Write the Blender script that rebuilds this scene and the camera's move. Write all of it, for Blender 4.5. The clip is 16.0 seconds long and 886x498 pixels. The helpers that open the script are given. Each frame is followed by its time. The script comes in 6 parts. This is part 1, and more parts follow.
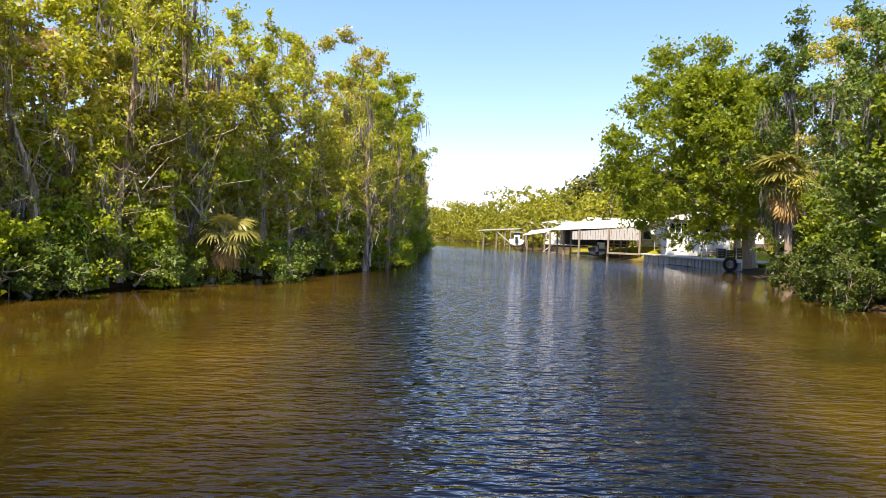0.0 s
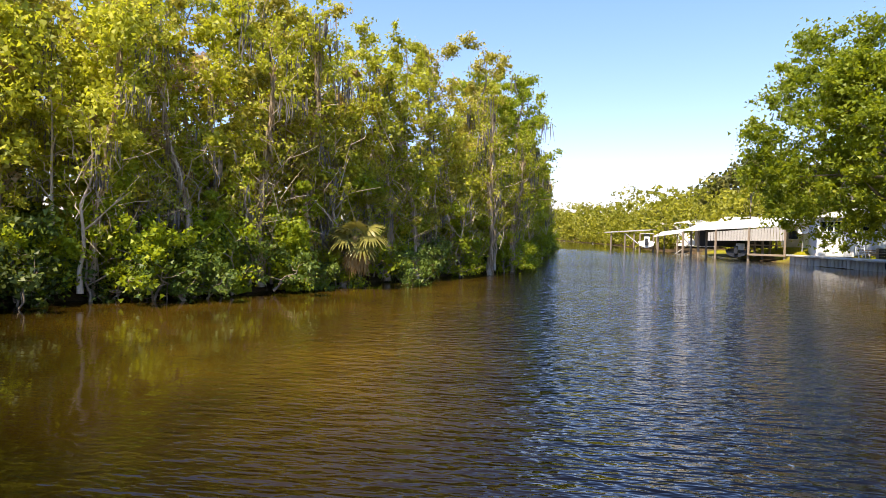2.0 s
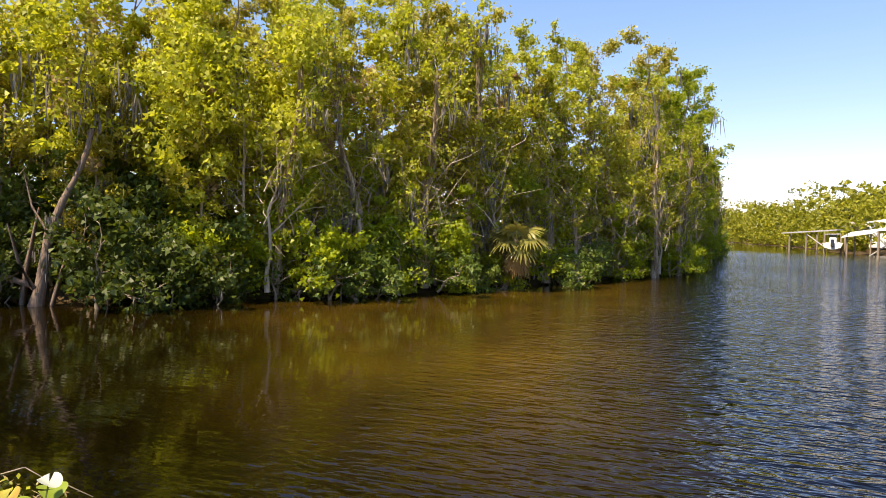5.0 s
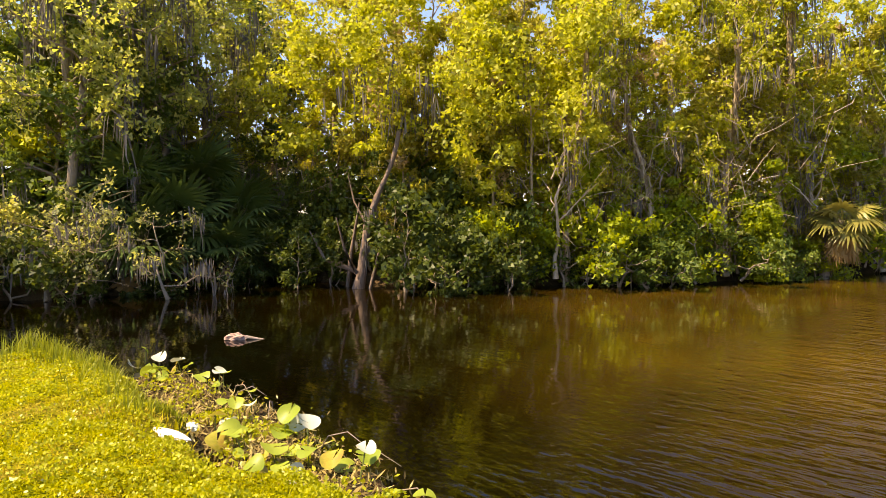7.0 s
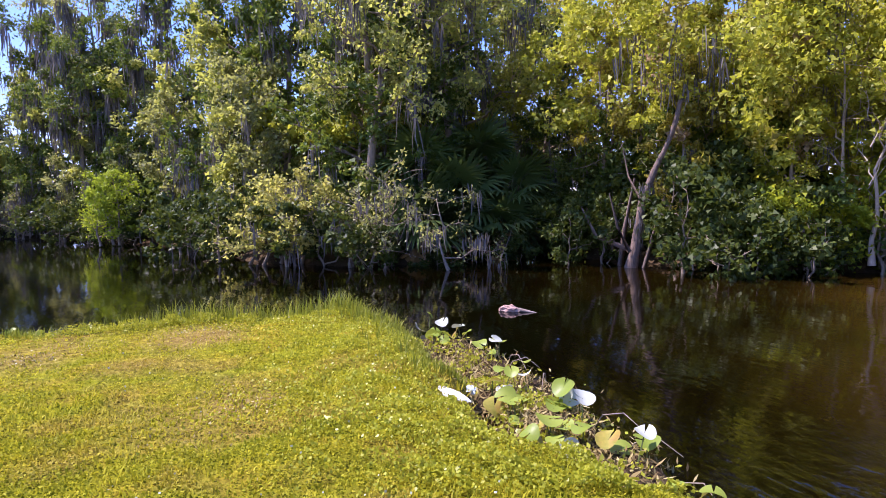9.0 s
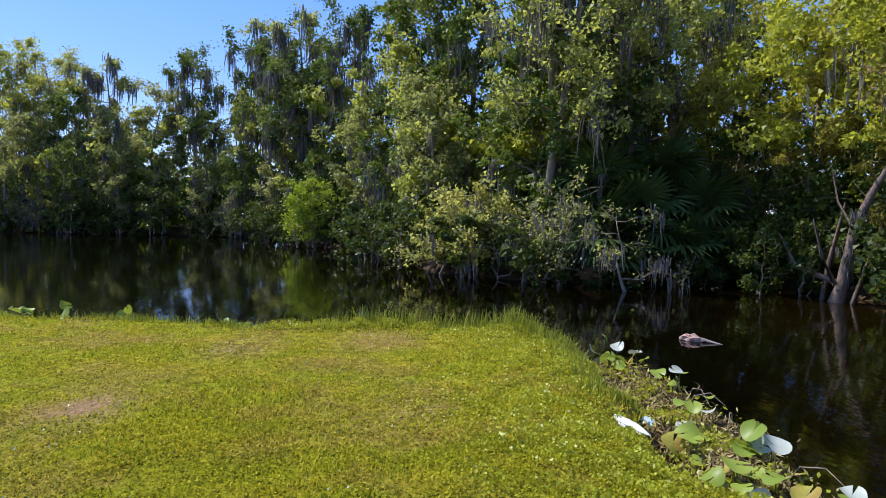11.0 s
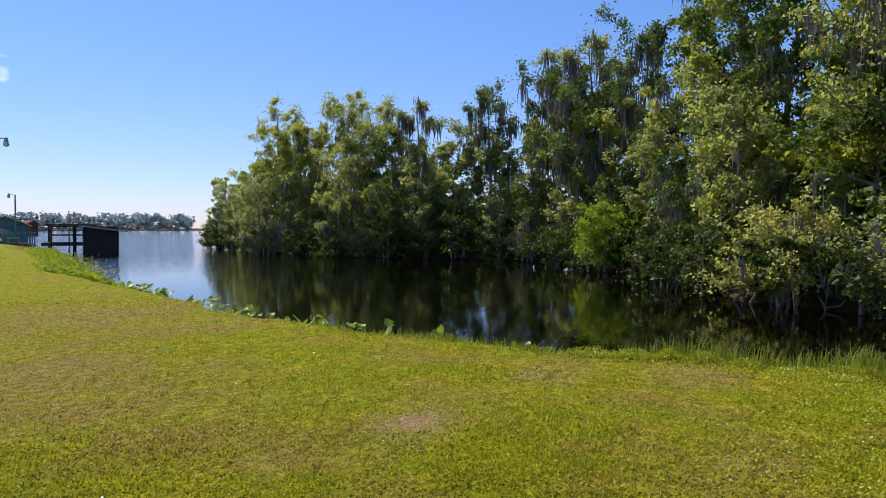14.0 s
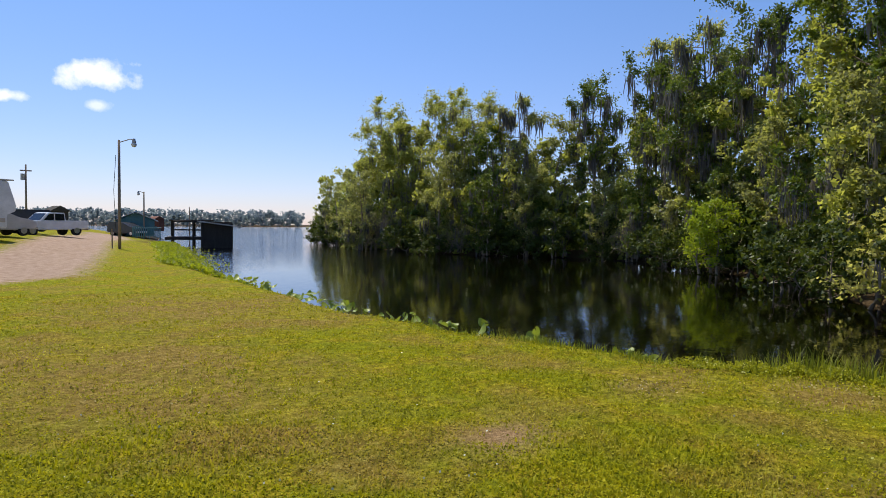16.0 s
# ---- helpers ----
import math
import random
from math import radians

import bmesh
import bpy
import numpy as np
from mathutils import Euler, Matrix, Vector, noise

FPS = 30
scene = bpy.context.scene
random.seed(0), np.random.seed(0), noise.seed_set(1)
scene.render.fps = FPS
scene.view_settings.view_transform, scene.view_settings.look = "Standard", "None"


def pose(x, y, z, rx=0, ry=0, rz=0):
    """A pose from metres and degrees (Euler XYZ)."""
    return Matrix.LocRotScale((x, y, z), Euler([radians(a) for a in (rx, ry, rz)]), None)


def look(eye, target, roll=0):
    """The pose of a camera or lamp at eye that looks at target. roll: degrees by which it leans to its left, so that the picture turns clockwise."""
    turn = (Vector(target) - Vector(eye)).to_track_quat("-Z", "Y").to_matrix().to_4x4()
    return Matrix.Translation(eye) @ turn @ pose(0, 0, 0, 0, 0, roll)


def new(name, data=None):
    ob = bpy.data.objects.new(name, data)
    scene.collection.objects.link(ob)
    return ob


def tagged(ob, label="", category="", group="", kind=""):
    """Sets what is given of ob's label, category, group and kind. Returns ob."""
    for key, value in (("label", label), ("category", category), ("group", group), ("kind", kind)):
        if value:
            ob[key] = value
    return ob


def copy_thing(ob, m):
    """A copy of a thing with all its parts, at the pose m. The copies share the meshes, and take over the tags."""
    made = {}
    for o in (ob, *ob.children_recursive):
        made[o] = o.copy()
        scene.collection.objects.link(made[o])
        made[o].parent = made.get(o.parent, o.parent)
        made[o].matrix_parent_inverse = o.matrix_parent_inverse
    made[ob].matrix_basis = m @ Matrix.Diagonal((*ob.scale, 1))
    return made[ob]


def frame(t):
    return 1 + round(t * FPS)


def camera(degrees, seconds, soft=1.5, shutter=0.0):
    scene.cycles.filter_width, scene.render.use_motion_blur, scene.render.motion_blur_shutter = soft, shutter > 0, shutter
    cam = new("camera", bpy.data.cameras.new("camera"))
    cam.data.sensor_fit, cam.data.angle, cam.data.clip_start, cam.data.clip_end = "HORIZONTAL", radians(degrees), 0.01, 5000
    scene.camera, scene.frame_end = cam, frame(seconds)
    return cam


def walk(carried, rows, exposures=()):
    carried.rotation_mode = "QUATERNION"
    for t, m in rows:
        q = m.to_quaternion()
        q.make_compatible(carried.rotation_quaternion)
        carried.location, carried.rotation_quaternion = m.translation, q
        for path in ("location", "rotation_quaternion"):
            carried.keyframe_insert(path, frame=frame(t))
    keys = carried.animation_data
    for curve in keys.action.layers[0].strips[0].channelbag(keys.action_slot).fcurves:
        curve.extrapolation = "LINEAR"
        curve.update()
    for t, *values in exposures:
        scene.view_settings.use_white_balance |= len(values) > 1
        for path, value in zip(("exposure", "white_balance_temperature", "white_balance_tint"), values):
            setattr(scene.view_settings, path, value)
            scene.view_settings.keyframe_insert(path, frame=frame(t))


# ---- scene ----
cam = camera(67.61, 16.0, soft=0.75)
PATH = [
    (0, 0.203, 0.123, 1.612, 88.340, -2.479, 12.606),
    (0.5, 0.201, 0.118, 1.604, 88.356, -2.684, 12.089),
    (1, 0.179, 0.146, 1.609, 88.111, -2.467, 14.260),
    (1.5, 0.161, 0.196, 1.632, 88.133, -1.901, 18.607),
    (2, 0.157, 0.233, 1.637, 88.249, -1.576, 23.324),
    (2.5, 0.165, 0.232, 1.614, 88.341, -1.489, 27.693),
    (3, 0.162, 0.245, 1.617, 88.238, -1.580, 31.307),
    (5.5, -0.114, 0.120, 1.634, 88.214, -0.433, 40.565),
    (6, -0.147, 0.195, 1.649, 88.063, 0.523, 47.160),
    (6.5, -0.170, 0.255, 1.651, 87.716, 0.565, 53.450),
    (7, -0.279, 0.291, 1.601, 86.937, 0.652, 60.961),
    (7.5, -0.375, 0.307, 1.569, 86.102, 1.284, 68.957),
    (8, -0.413, 0.284, 1.554, 85.735, 1.453, 74.424),
    (8.5, -0.429, 0.277, 1.555, 85.615, 1.380, 79.116),
    (9, -0.448, 0.251, 1.542, 85.388, 0.844, 83.903),
    (11.5, -0.407, 0.144, 1.605, 87.109, -1.410, 102.117),
    (12, -0.403, 0.120, 1.608, 87.573, -1.248, 105.828),
    (12.5, -0.409, 0.101, 1.608, 87.286, -0.707, 111.207),
    (13, -0.439, 0.047, 1.594, 86.969, -0.420, 117.157),
    (13.5, -0.491, -0.050, 1.582, 87.272, -0.158, 121.438),
    (14, -0.557, -0.153, 1.598, 88.238, -0.133, 123.192),
    (14.5, -0.643, -0.228, 1.583, 87.526, 0.066, 124.252),
    (15, -0.847, -0.272, 1.550, 86.604, 0.586, 127.860),
    (15.5, -0.958, -0.289, 1.560, 87.387, -0.071, 130.419),
    (16, -0.979, -0.339, 1.574, 88.002, -0.582, 131.945),
]
EXPOSURES = [(0.0, 1.16, 7200, 16), (3.0, 1.05, 7300, 16), (5.5, 0.96, 8300, 15), (7.0, 1.22, 9500, 20), (8.0, 1.26, 7700, 21), (9.0, 0.93, 5650, 41),
             (11.5, 0.15, 5500, 14), (12.5, -0.1, 5200, 16), (13.5, -0.06, 5550, 10), (14.5, 0.03, 6250, 11), (16.0, -0.06, 6450, 11)]
walk(cam, [(t, pose(x, y, z, a, b, c)) for t, x, y, z, a, b, c in PATH], EXPOSURES)

# ---- world, sun ----
SUN_AZ, SUN_EL = 166.0, 58.0          # degrees to the left of +y, above the horizon
SUN_DIR = Vector((-math.sin(radians(SUN_AZ)) * math.cos(radians(SUN_EL)),
                  math.cos(radians(SUN_AZ)) * math.cos(radians(SUN_EL)), math.sin(radians(SUN_EL))))
world = bpy.data.worlds.new("sky")
scene.world = world
world.use_nodes = True
wn, wl = world.node_tree.nodes, world.node_tree.links
wn.clear()
sky = wn.new("ShaderNodeTexSky")
sky.sky_type, sky.sun_disc = "NISHITA", False
sky.sun_elevation, sky.sun_rotation = radians(SUN_EL), radians(360 - SUN_AZ)
sky.air_density, sky.dust_density, sky.ozone_density = 1.0, 0.15, 2.0
bg = wn.new("ShaderNodeBackground")
bg.inputs["Strength"].default_value = 0.12
wout = wn.new("ShaderNodeOutputWorld")
cool = wn.new("ShaderNodeMix")
cool.data_type, cool.blend_type, cool.inputs[0].default_value = "RGBA", "MULTIPLY", 1.0
wl.new(sky.outputs[0], cool.inputs[6])
# three small fair-weather clouds low in the south
way = wn.new("ShaderNodeTexCoord")
puff = wn.new("ShaderNodeTexNoise")
puff.inputs["Scale"].default_value, puff.inputs["Detail"].default_value, puff.inputs["Roughness"].default_value = 26, 5, 0.55
wl.new(way.outputs["Generated"], puff.inputs["Vector"])


def sky_math(op, *values, clamp=False):
    n = wn.new("ShaderNodeMath")
    n.operation, n.use_clamp = op, clamp
    for s, v in zip(n.inputs, values):
        if isinstance(v, bpy.types.NodeSocket):
            wl.new(v, s)
        else:
            s.default_value = v
    return n.outputs[0]


def sky_dot(v):
    n = wn.new("ShaderNodeVectorMath")
    n.operation = "DOT_PRODUCT"
    n.inputs[1].default_value = v
    wl.new(way.outputs["Generated"], n.inputs[0])
    return n.outputs["Value"]


# lavender haze low down, clear blue higher up
haze = wn.new("ShaderNodeMix")
haze.data_type = "RGBA"
haze.inputs[6].default_value, haze.inputs[7].default_value = (0.83, 0.795, 1.06, 1), (0.8, 0.97, 1.25, 1)
wl.new(sky_math("MULTIPLY", sky_dot((0, 0, 1)), 3.0, clamp=True), haze.inputs[0])
wl.new(haze.outputs[2], cool.inputs[7])
sky_colour = cool.outputs[2]
for az, el, wide, high, thick in ((160.1, 11.2, 3.4, 1.5, 1.0), (165.3, 9.0, 1.7, 0.6, 0.9), (159.6, 8.9, 1.5, 0.7, 0.6)):
    a, e = radians(az), radians(el)
    c = Vector((-math.sin(a) * math.cos(e), math.cos(a) * math.cos(e), math.sin(e)))
    side = Vector((math.cos(a), math.sin(a), 0))
    across, above = sky_dot(side), sky_dot(side.cross(c))
    far = sky_math("SQRT", sky_math("ADD", sky_math("POWER", sky_math("MULTIPLY", across, 1 / math.sin(radians(wide))), 2.0),
                                    sky_math("POWER", sky_math("MULTIPLY", above, 1 / math.sin(radians(high))), 2.0)))
    edge = sky_math("ADD", sky_math("SUBTRACT", 0.75, far), sky_math("MULTIPLY_ADD", puff.outputs[0], 2.2, -1.1))
    front = sky_math("GREATER_THAN", sky_dot(c), 0.5)
    cover = sky_math("MULTIPLY", sky_math("MULTIPLY", sky_math("MULTIPLY", edge, 1.8, clamp=True), front), thick)
    m = wn.new("ShaderNodeMix")
    m.data_type = "RGBA"
    m.inputs[7].default_value = (10.5, 10.6, 11.0, 1)
    wl.new(cover, m.inputs[0])
    wl.new(sky_colour, m.inputs[6])
    sky_colour = m.outputs[2]
wl.new(sky_colour, bg.inputs["Color"])
wl.new(bg.outputs[0], wout.inputs["Surface"])

sun_data = bpy.data.lights.new("sun", "SUN")
sun_data.energy, sun_data.angle, sun_data.color = 5.0, radians(0.5), (1.0, 0.93, 0.78)
sun = new("sun", sun_data)
sun.matrix_world = look(SUN_DIR * 100, (0, 0, 0))

# ---- materials ----


def material(name, rough=0.8, spec=0.3, metal=0.0):
    m = bpy.data.materials.new(name)
    m.use_nodes = True
    b = m.node_tree.nodes["Principled BSDF"]
    b.inputs["Roughness"].default_value = rough
    b.inputs["Specular IOR Level"].default_value = spec
    b.inputs["Metallic"].default_value = metal
    return m, m.node_tree.nodes, m.node_tree.links, b


def ramp(nodes, stops):
    r = nodes.new("ShaderNodeValToRGB")
    while len(r.color_ramp.elements) < len(stops):
        r.color_ramp.elements.new(0.5)
    for e, (p, c) in zip(r.color_ramp.elements, stops):
        e.position, e.color = p, (*c, 1)
    return r


def noise_node(nodes, links, scale, detail=4, coords="Object", stretch=None, rough=0.6, turn=0.0):
    c = nodes.new("ShaderNodeTexCoord")
    n = nodes.new("ShaderNodeTexNoise")
    n.inputs["Scale"].default_value, n.inputs["Detail"].default_value, n.inputs["Roughness"].default_value = scale, detail, rough
    if stretch:
        mp = nodes.new("ShaderNodeMapping")
        mp.vector_type = "TEXTURE"
        mp.inputs["Rotation"].default_value = (0, 0, turn)
        mp.inputs["Scale"].default_value = [1 / v for v in stretch]
        links.new(c.outputs[coords], mp.inputs[0])
        links.new(mp.outputs[0], n.inputs["Vector"])
    else:
        links.new(c.outputs[coords], n.inputs["Vector"])
    return n


def mix(nodes, links, a, b, fac, blend="MIX"):
    x = nodes.new("ShaderNodeMix")
    x.data_type, x.blend_type = "RGBA", blend
    for socket, v in ((x.inputs[6], a), (x.inputs[7], b), (x.inputs[0], fac)):
        if isinstance(v, bpy.types.NodeSocket):
            links.new(v, socket)
        elif isinstance(v, tuple):
            socket.default_value = (*v, 1)
        else:
            socket.default_value = v
    return x.outputs[2]


def bump(nodes, links, height, bsdf, strength=0.4, distance=0.02):
    b = nodes.new("ShaderNodeBump")
    b.inputs["Strength"].default_value, b.inputs["Distance"].default_value = strength, distance
    links.new(height, b.inputs["Height"])
    links.new(b.outputs[0], bsdf.inputs["Normal"])


def grained(name, dark, light, scale=6.0, rough=0.8, relief=0.4, distance=0.02, stretch=None, spec=0.3, metal=0.0, coords="Object"):
    """A surface whose colour varies at two scales, with a fine relief."""
    m, nodes, links, b = material(name, rough, spec, metal)
    fine = noise_node(nodes, links, scale * 6, 6, coords, stretch)
    broad = noise_node(nodes, links, scale * 0.7, 3, coords, stretch)
    r = ramp(nodes, [(0.3, dark), (0.7, light)])
    links.new(fine.outputs[0], r.inputs[0])
    r2 = ramp(nodes, [(0.35, tuple(0.72 * v for v in light)), (0.65, tuple(min(1, 1.08 * v) for v in light))])
    links.new(broad.outputs[0], r2.inputs[0])
    links.new(mix(nodes, links, r.outputs[0], r2.outputs[0], 0.45), b.inputs["Base Color"])
    bump(nodes, links, fine.outputs[0], b, relief, distance)
    return m


def leaf_material(name, shades, glow, share=0.45, rough=0.5, worn=None, gloss=0.32):
    """Leaves: each with its own shade, letting some light through."""
    m, nodes, links, b = material(name, rough, gloss)
    geo = nodes.new("ShaderNodeNewGeometry")
    info = nodes.new("ShaderNodeObjectInfo")
    add = nodes.new("ShaderNodeMath")
    add.operation, add.inputs[1].default_value = "MULTIPLY_ADD", 0.72
    half = nodes.new("ShaderNodeMath")
    half.operation, half.inputs[1].default_value = "MULTIPLY", 0.28
    links.new(info.outputs["Random"], half.inputs[0])
    links.new(geo.outputs["Random Per Island"], add.inputs[0])
    links.new(half.outputs[0], add.inputs[2])
    steps = [(i / (len(shades) - 1), c) for i, c in enumerate(shades)]
    r = ramp(nodes, steps)
    links.new(add.outputs[0], r.inputs[0])
    colour = r.outputs[0]
    if worn:
        spots = noise_node(nodes, links, 0.7, 5, "Object", None, 0.65)
        where = ramp(nodes, [(0.5, (0, 0, 0)), (0.66, (0.85, 0.85, 0.85))])
        links.new(spots.outputs[0], where.inputs[0])
        deep = noise_node(nodes, links, 1.6, 3, "Object")
        lush = ramp(nodes, [(0.35, (0.55, 0.68, 0.6)), (0.6, (1, 1, 1))])
        links.new(deep.outputs[0], lush.inputs[0])
        colour = mix(nodes, links, mix(nodes, links, colour, lush.outputs[0], 0.8, "MULTIPLY"), worn, where.outputs[0])
    links.new(colour, b.inputs["Base Color"])
    t = nodes.new("ShaderNodeBsdfTranslucent")
    links.new(mix(nodes, links, colour, glow, 0.35 if worn else 0.55), t.inputs["Color"])
    mx = nodes.new("ShaderNodeMixShader")
    mx.inputs[0].default_value = 0.8 * share
    links.new(b.outputs[0], mx.inputs[1])
    links.new(t.outputs[0], mx.inputs[2])
    links.new(mx.outputs[0], nodes["Material Output"].inputs["Surface"])
    return m


SPRING = leaf_material("spring_leaf", [(0.1, 0.11, 0.014), (0.255, 0.27, 0.026), (0.42, 0.42, 0.045), (0.59, 0.55, 0.085)], (0.8, 0.82, 0.035), 0.56)
OAK_LEAF = leaf_material("oak_leaf", [(0.055, 0.08, 0.007), (0.125, 0.165, 0.01), (0.21, 0.25, 0.014), (0.3, 0.32, 0.02)], (0.6, 0.66, 0.018), 0.5)
GREEN = leaf_material("green_leaf", [(0.08, 0.12, 0.007), (0.17, 0.23, 0.012), (0.27, 0.33, 0.015), (0.38, 0.4, 0.02)], (0.7, 0.74, 0.02), 0.55)
# dark green leaf, also used to put shade under the cove's trees
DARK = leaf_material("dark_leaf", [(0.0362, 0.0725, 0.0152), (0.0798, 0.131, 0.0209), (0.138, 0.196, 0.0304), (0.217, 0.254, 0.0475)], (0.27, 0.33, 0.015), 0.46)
OLIVE = leaf_material("olive_leaf", [(0.13, 0.115, 0.022), (0.27, 0.245, 0.04), (0.41, 0.36, 0.06), (0.54, 0.46, 0.1)], (0.72, 0.66, 0.035), 0.5)
COVE_LEAF = leaf_material("cove_leaf", [(0.09, 0.1, 0.05), (0.2, 0.22, 0.1), (0.35, 0.36, 0.15), (0.52, 0.5, 0.23)], (0.6, 0.6, 0.08), 0.68)
COVE_GREEN = leaf_material("cove_green_leaf", [(0.1, 0.125, 0.045), (0.24, 0.26, 0.085), (0.41, 0.41, 0.125), (0.56, 0.52, 0.18)], (0.72, 0.74, 0.06), 0.7)
# darker copy of the dark leaf, with shade put into the colour
SHADED_LEAF = leaf_material("shaded_leaf", [(0.02, 0.038, 0.007), (0.045, 0.07, 0.01), (0.08, 0.11, 0.014), (0.125, 0.145, 0.02)], (0.18, 0.22, 0.015), 0.38)
BRIGHT = leaf_material("bright_leaf", [(0.18, 0.25, 0.015), (0.28, 0.36, 0.02), (0.38, 0.45, 0.025)], (0.6, 0.7, 0.03), 0.52)
FAR_LEAF = leaf_material("far_leaf", [(0.1, 0.11, 0.01), (0.19, 0.195, 0.013), (0.28, 0.275, 0.018), (0.36, 0.33, 0.03)], (0.42, 0.4, 0.02), 0.42)
# pale blue-grey: the haze over the lake is put into the colour
HAZE_LEAF = leaf_material("haze_pale_leaf", [(0.213, 0.269, 0.281), (0.263, 0.325, 0.338), (0.325, 0.388, 0.388)], (0.34, 0.4, 0.41), 0.6, 0.95, None, 0.02)
FROND = leaf_material("palm_frond", [(0.0425, 0.085, 0.0204), (0.085, 0.136, 0.034), (0.136, 0.187, 0.051)], (0.15, 0.2, 0.03), 0.3, 0.4)
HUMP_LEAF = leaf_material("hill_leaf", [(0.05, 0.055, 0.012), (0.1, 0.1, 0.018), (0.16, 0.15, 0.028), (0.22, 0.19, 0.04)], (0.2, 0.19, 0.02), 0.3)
GOLD_FROND = leaf_material("golden_frond", [(0.14, 0.14, 0.03), (0.24, 0.22, 0.05), (0.36, 0.31, 0.08)], (0.4, 0.35, 0.06), 0.35, 0.4)
DRY_FROND = leaf_material("dry_frond", [(0.3, 0.17, 0.06), (0.45, 0.28, 0.1), (0.56, 0.4, 0.17)], (0.55, 0.36, 0.13), 0.35, 0.7)
MOSS = leaf_material("hanging_moss", [(0.102, 0.0938, 0.0855), (0.18, 0.162, 0.145), (0.288, 0.258, 0.223)], (0.24, 0.21, 0.16), 0.3, 0.9)
BROWN_LEAF = leaf_material("dry_leaf", [(0.2, 0.13, 0.06), (0.36, 0.25, 0.12), (0.52, 0.39, 0.21)], (0.5, 0.36, 0.16), 0.4, 0.8)
GRASS = leaf_material("grass_blade", [(0.13, 0.135, 0.005), (0.34, 0.315, 0.01), (0.54, 0.48, 0.018), (0.7, 0.59, 0.06)], (0.8, 0.71, 0.015), 0.45, 0.6, (0.46, 0.32, 0.075), 0.08)
REED = leaf_material("reed_blade", [(0.12, 0.15, 0.012), (0.22, 0.25, 0.018), (0.36, 0.36, 0.04)], (0.45, 0.48, 0.03), 0.42)
WEED = leaf_material("weed_leaf", [(0.15, 0.18, 0.01), (0.32, 0.34, 0.016), (0.48, 0.47, 0.03)], (0.72, 0.68, 0.025), 0.45, 0.4)
PAD = leaf_material("pad_leaf", [(0.12, 0.19, 0.025), (0.26, 0.34, 0.04), (0.42, 0.48, 0.075)], (0.45, 0.52, 0.03), 0.4, 0.42)
# sun glints on lily leaves put into the colour; also the white clover heads
GLINT_AND_CLOVER = leaf_material("glint_and_clover_pale", [(0.4, 0.44, 0.33), (0.5, 0.53, 0.42), (0.6, 0.61, 0.52)], (0.5, 0.55, 0.35), 0.25, 0.3)
DRY_PAD = leaf_material("yellowed_pad", [(0.3, 0.3, 0.04), (0.45, 0.4, 0.06), (0.4, 0.2, 0.05)], (0.5, 0.42, 0.05), 0.35, 0.4, (0.35, 0.2, 0.06))
SHAG = leaf_material("trunk_moss", [(0.22, 0.165, 0.1), (0.34, 0.26, 0.16), (0.47, 0.37, 0.24)], (0.45, 0.34, 0.19), 0.3, 0.9)
BARK = grained("bark", (0.12, 0.088, 0.06), (0.36, 0.285, 0.205), 5, 0.95, 0.8, 0.03, (1, 1, 0.25))
PALE_BARK = grained("pale_bark", (0.26, 0.19, 0.13), (0.6, 0.48, 0.35), 5, 0.95, 0.8, 0.03, (1, 1, 0.25))
DEADWOOD = grained("dead_wood", (0.14, 0.1, 0.075), (0.42, 0.33, 0.26), 6, 0.9, 0.7, 0.02, (1, 1, 0.2))

# water: dark tannin brown, rippled where the wind reaches it
WATER, nodes, links, b = material("river_water", 0.045, 0.5)
b.inputs["IOR"].default_value = 1.42
tint = noise_node(nodes, links, 0.35, 3, "Object")
tr = ramp(nodes, [(0.35, (0.010, 0.0058, 0.0008)), (0.65, (0.0205, 0.012, 0.0012))])
links.new(tint.outputs[0], tr.inputs[0])
geo = nodes.new("ShaderNodeNewGeometry")
sep = nodes.new("ShaderNodeSeparateXYZ")
links.new(geo.outputs["Position"], sep.inputs[0])


def math_node(op, *values, clamp=False):
    n = nodes.new("ShaderNodeMath")
    n.operation, n.use_clamp = op, clamp
    for s, v in zip(n.inputs, values):
        if isinstance(v, bpy.types.NodeSocket):
            links.new(v, s)
        else:
            s.default_value = v
    return n.outputs[0]


# the breeze blows down the open channel and leaves the sheltered west bank and the cove smooth
lee = math_node("ADD", math_node("MULTIPLY_ADD", sep.outputs[1], 0.3, 4.5), sep.outputs[0])
along = math_node("MULTIPLY", math_node("MULTIPLY", lee, 0.35, clamp=True), math_node("MULTIPLY_ADD", sep.outputs[0], -0.25, 1.6, clamp=True))
# brown tree reflections painted into the base colour, faint midstream and in the cove
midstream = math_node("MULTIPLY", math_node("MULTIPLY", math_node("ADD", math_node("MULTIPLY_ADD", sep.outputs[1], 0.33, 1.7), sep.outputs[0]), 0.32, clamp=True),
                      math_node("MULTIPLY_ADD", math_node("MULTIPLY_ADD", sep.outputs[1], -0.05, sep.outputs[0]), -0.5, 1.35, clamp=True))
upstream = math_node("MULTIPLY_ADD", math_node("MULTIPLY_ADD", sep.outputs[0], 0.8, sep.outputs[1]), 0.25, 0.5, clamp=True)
mirrored_brown = math_node("MULTIPLY", math_node("MULTIPLY_ADD", sep.outputs[1], 0.18, -0.5, clamp=True), math_node("MAXIMUM", math_node("MULTIPLY_ADD", midstream, -2.3, 2.0), 0.0))
mirrored_brown = math_node("MULTIPLY", mirrored_brown, math_node("MULTIPLY_ADD", upstream, 1.45, 0.28))
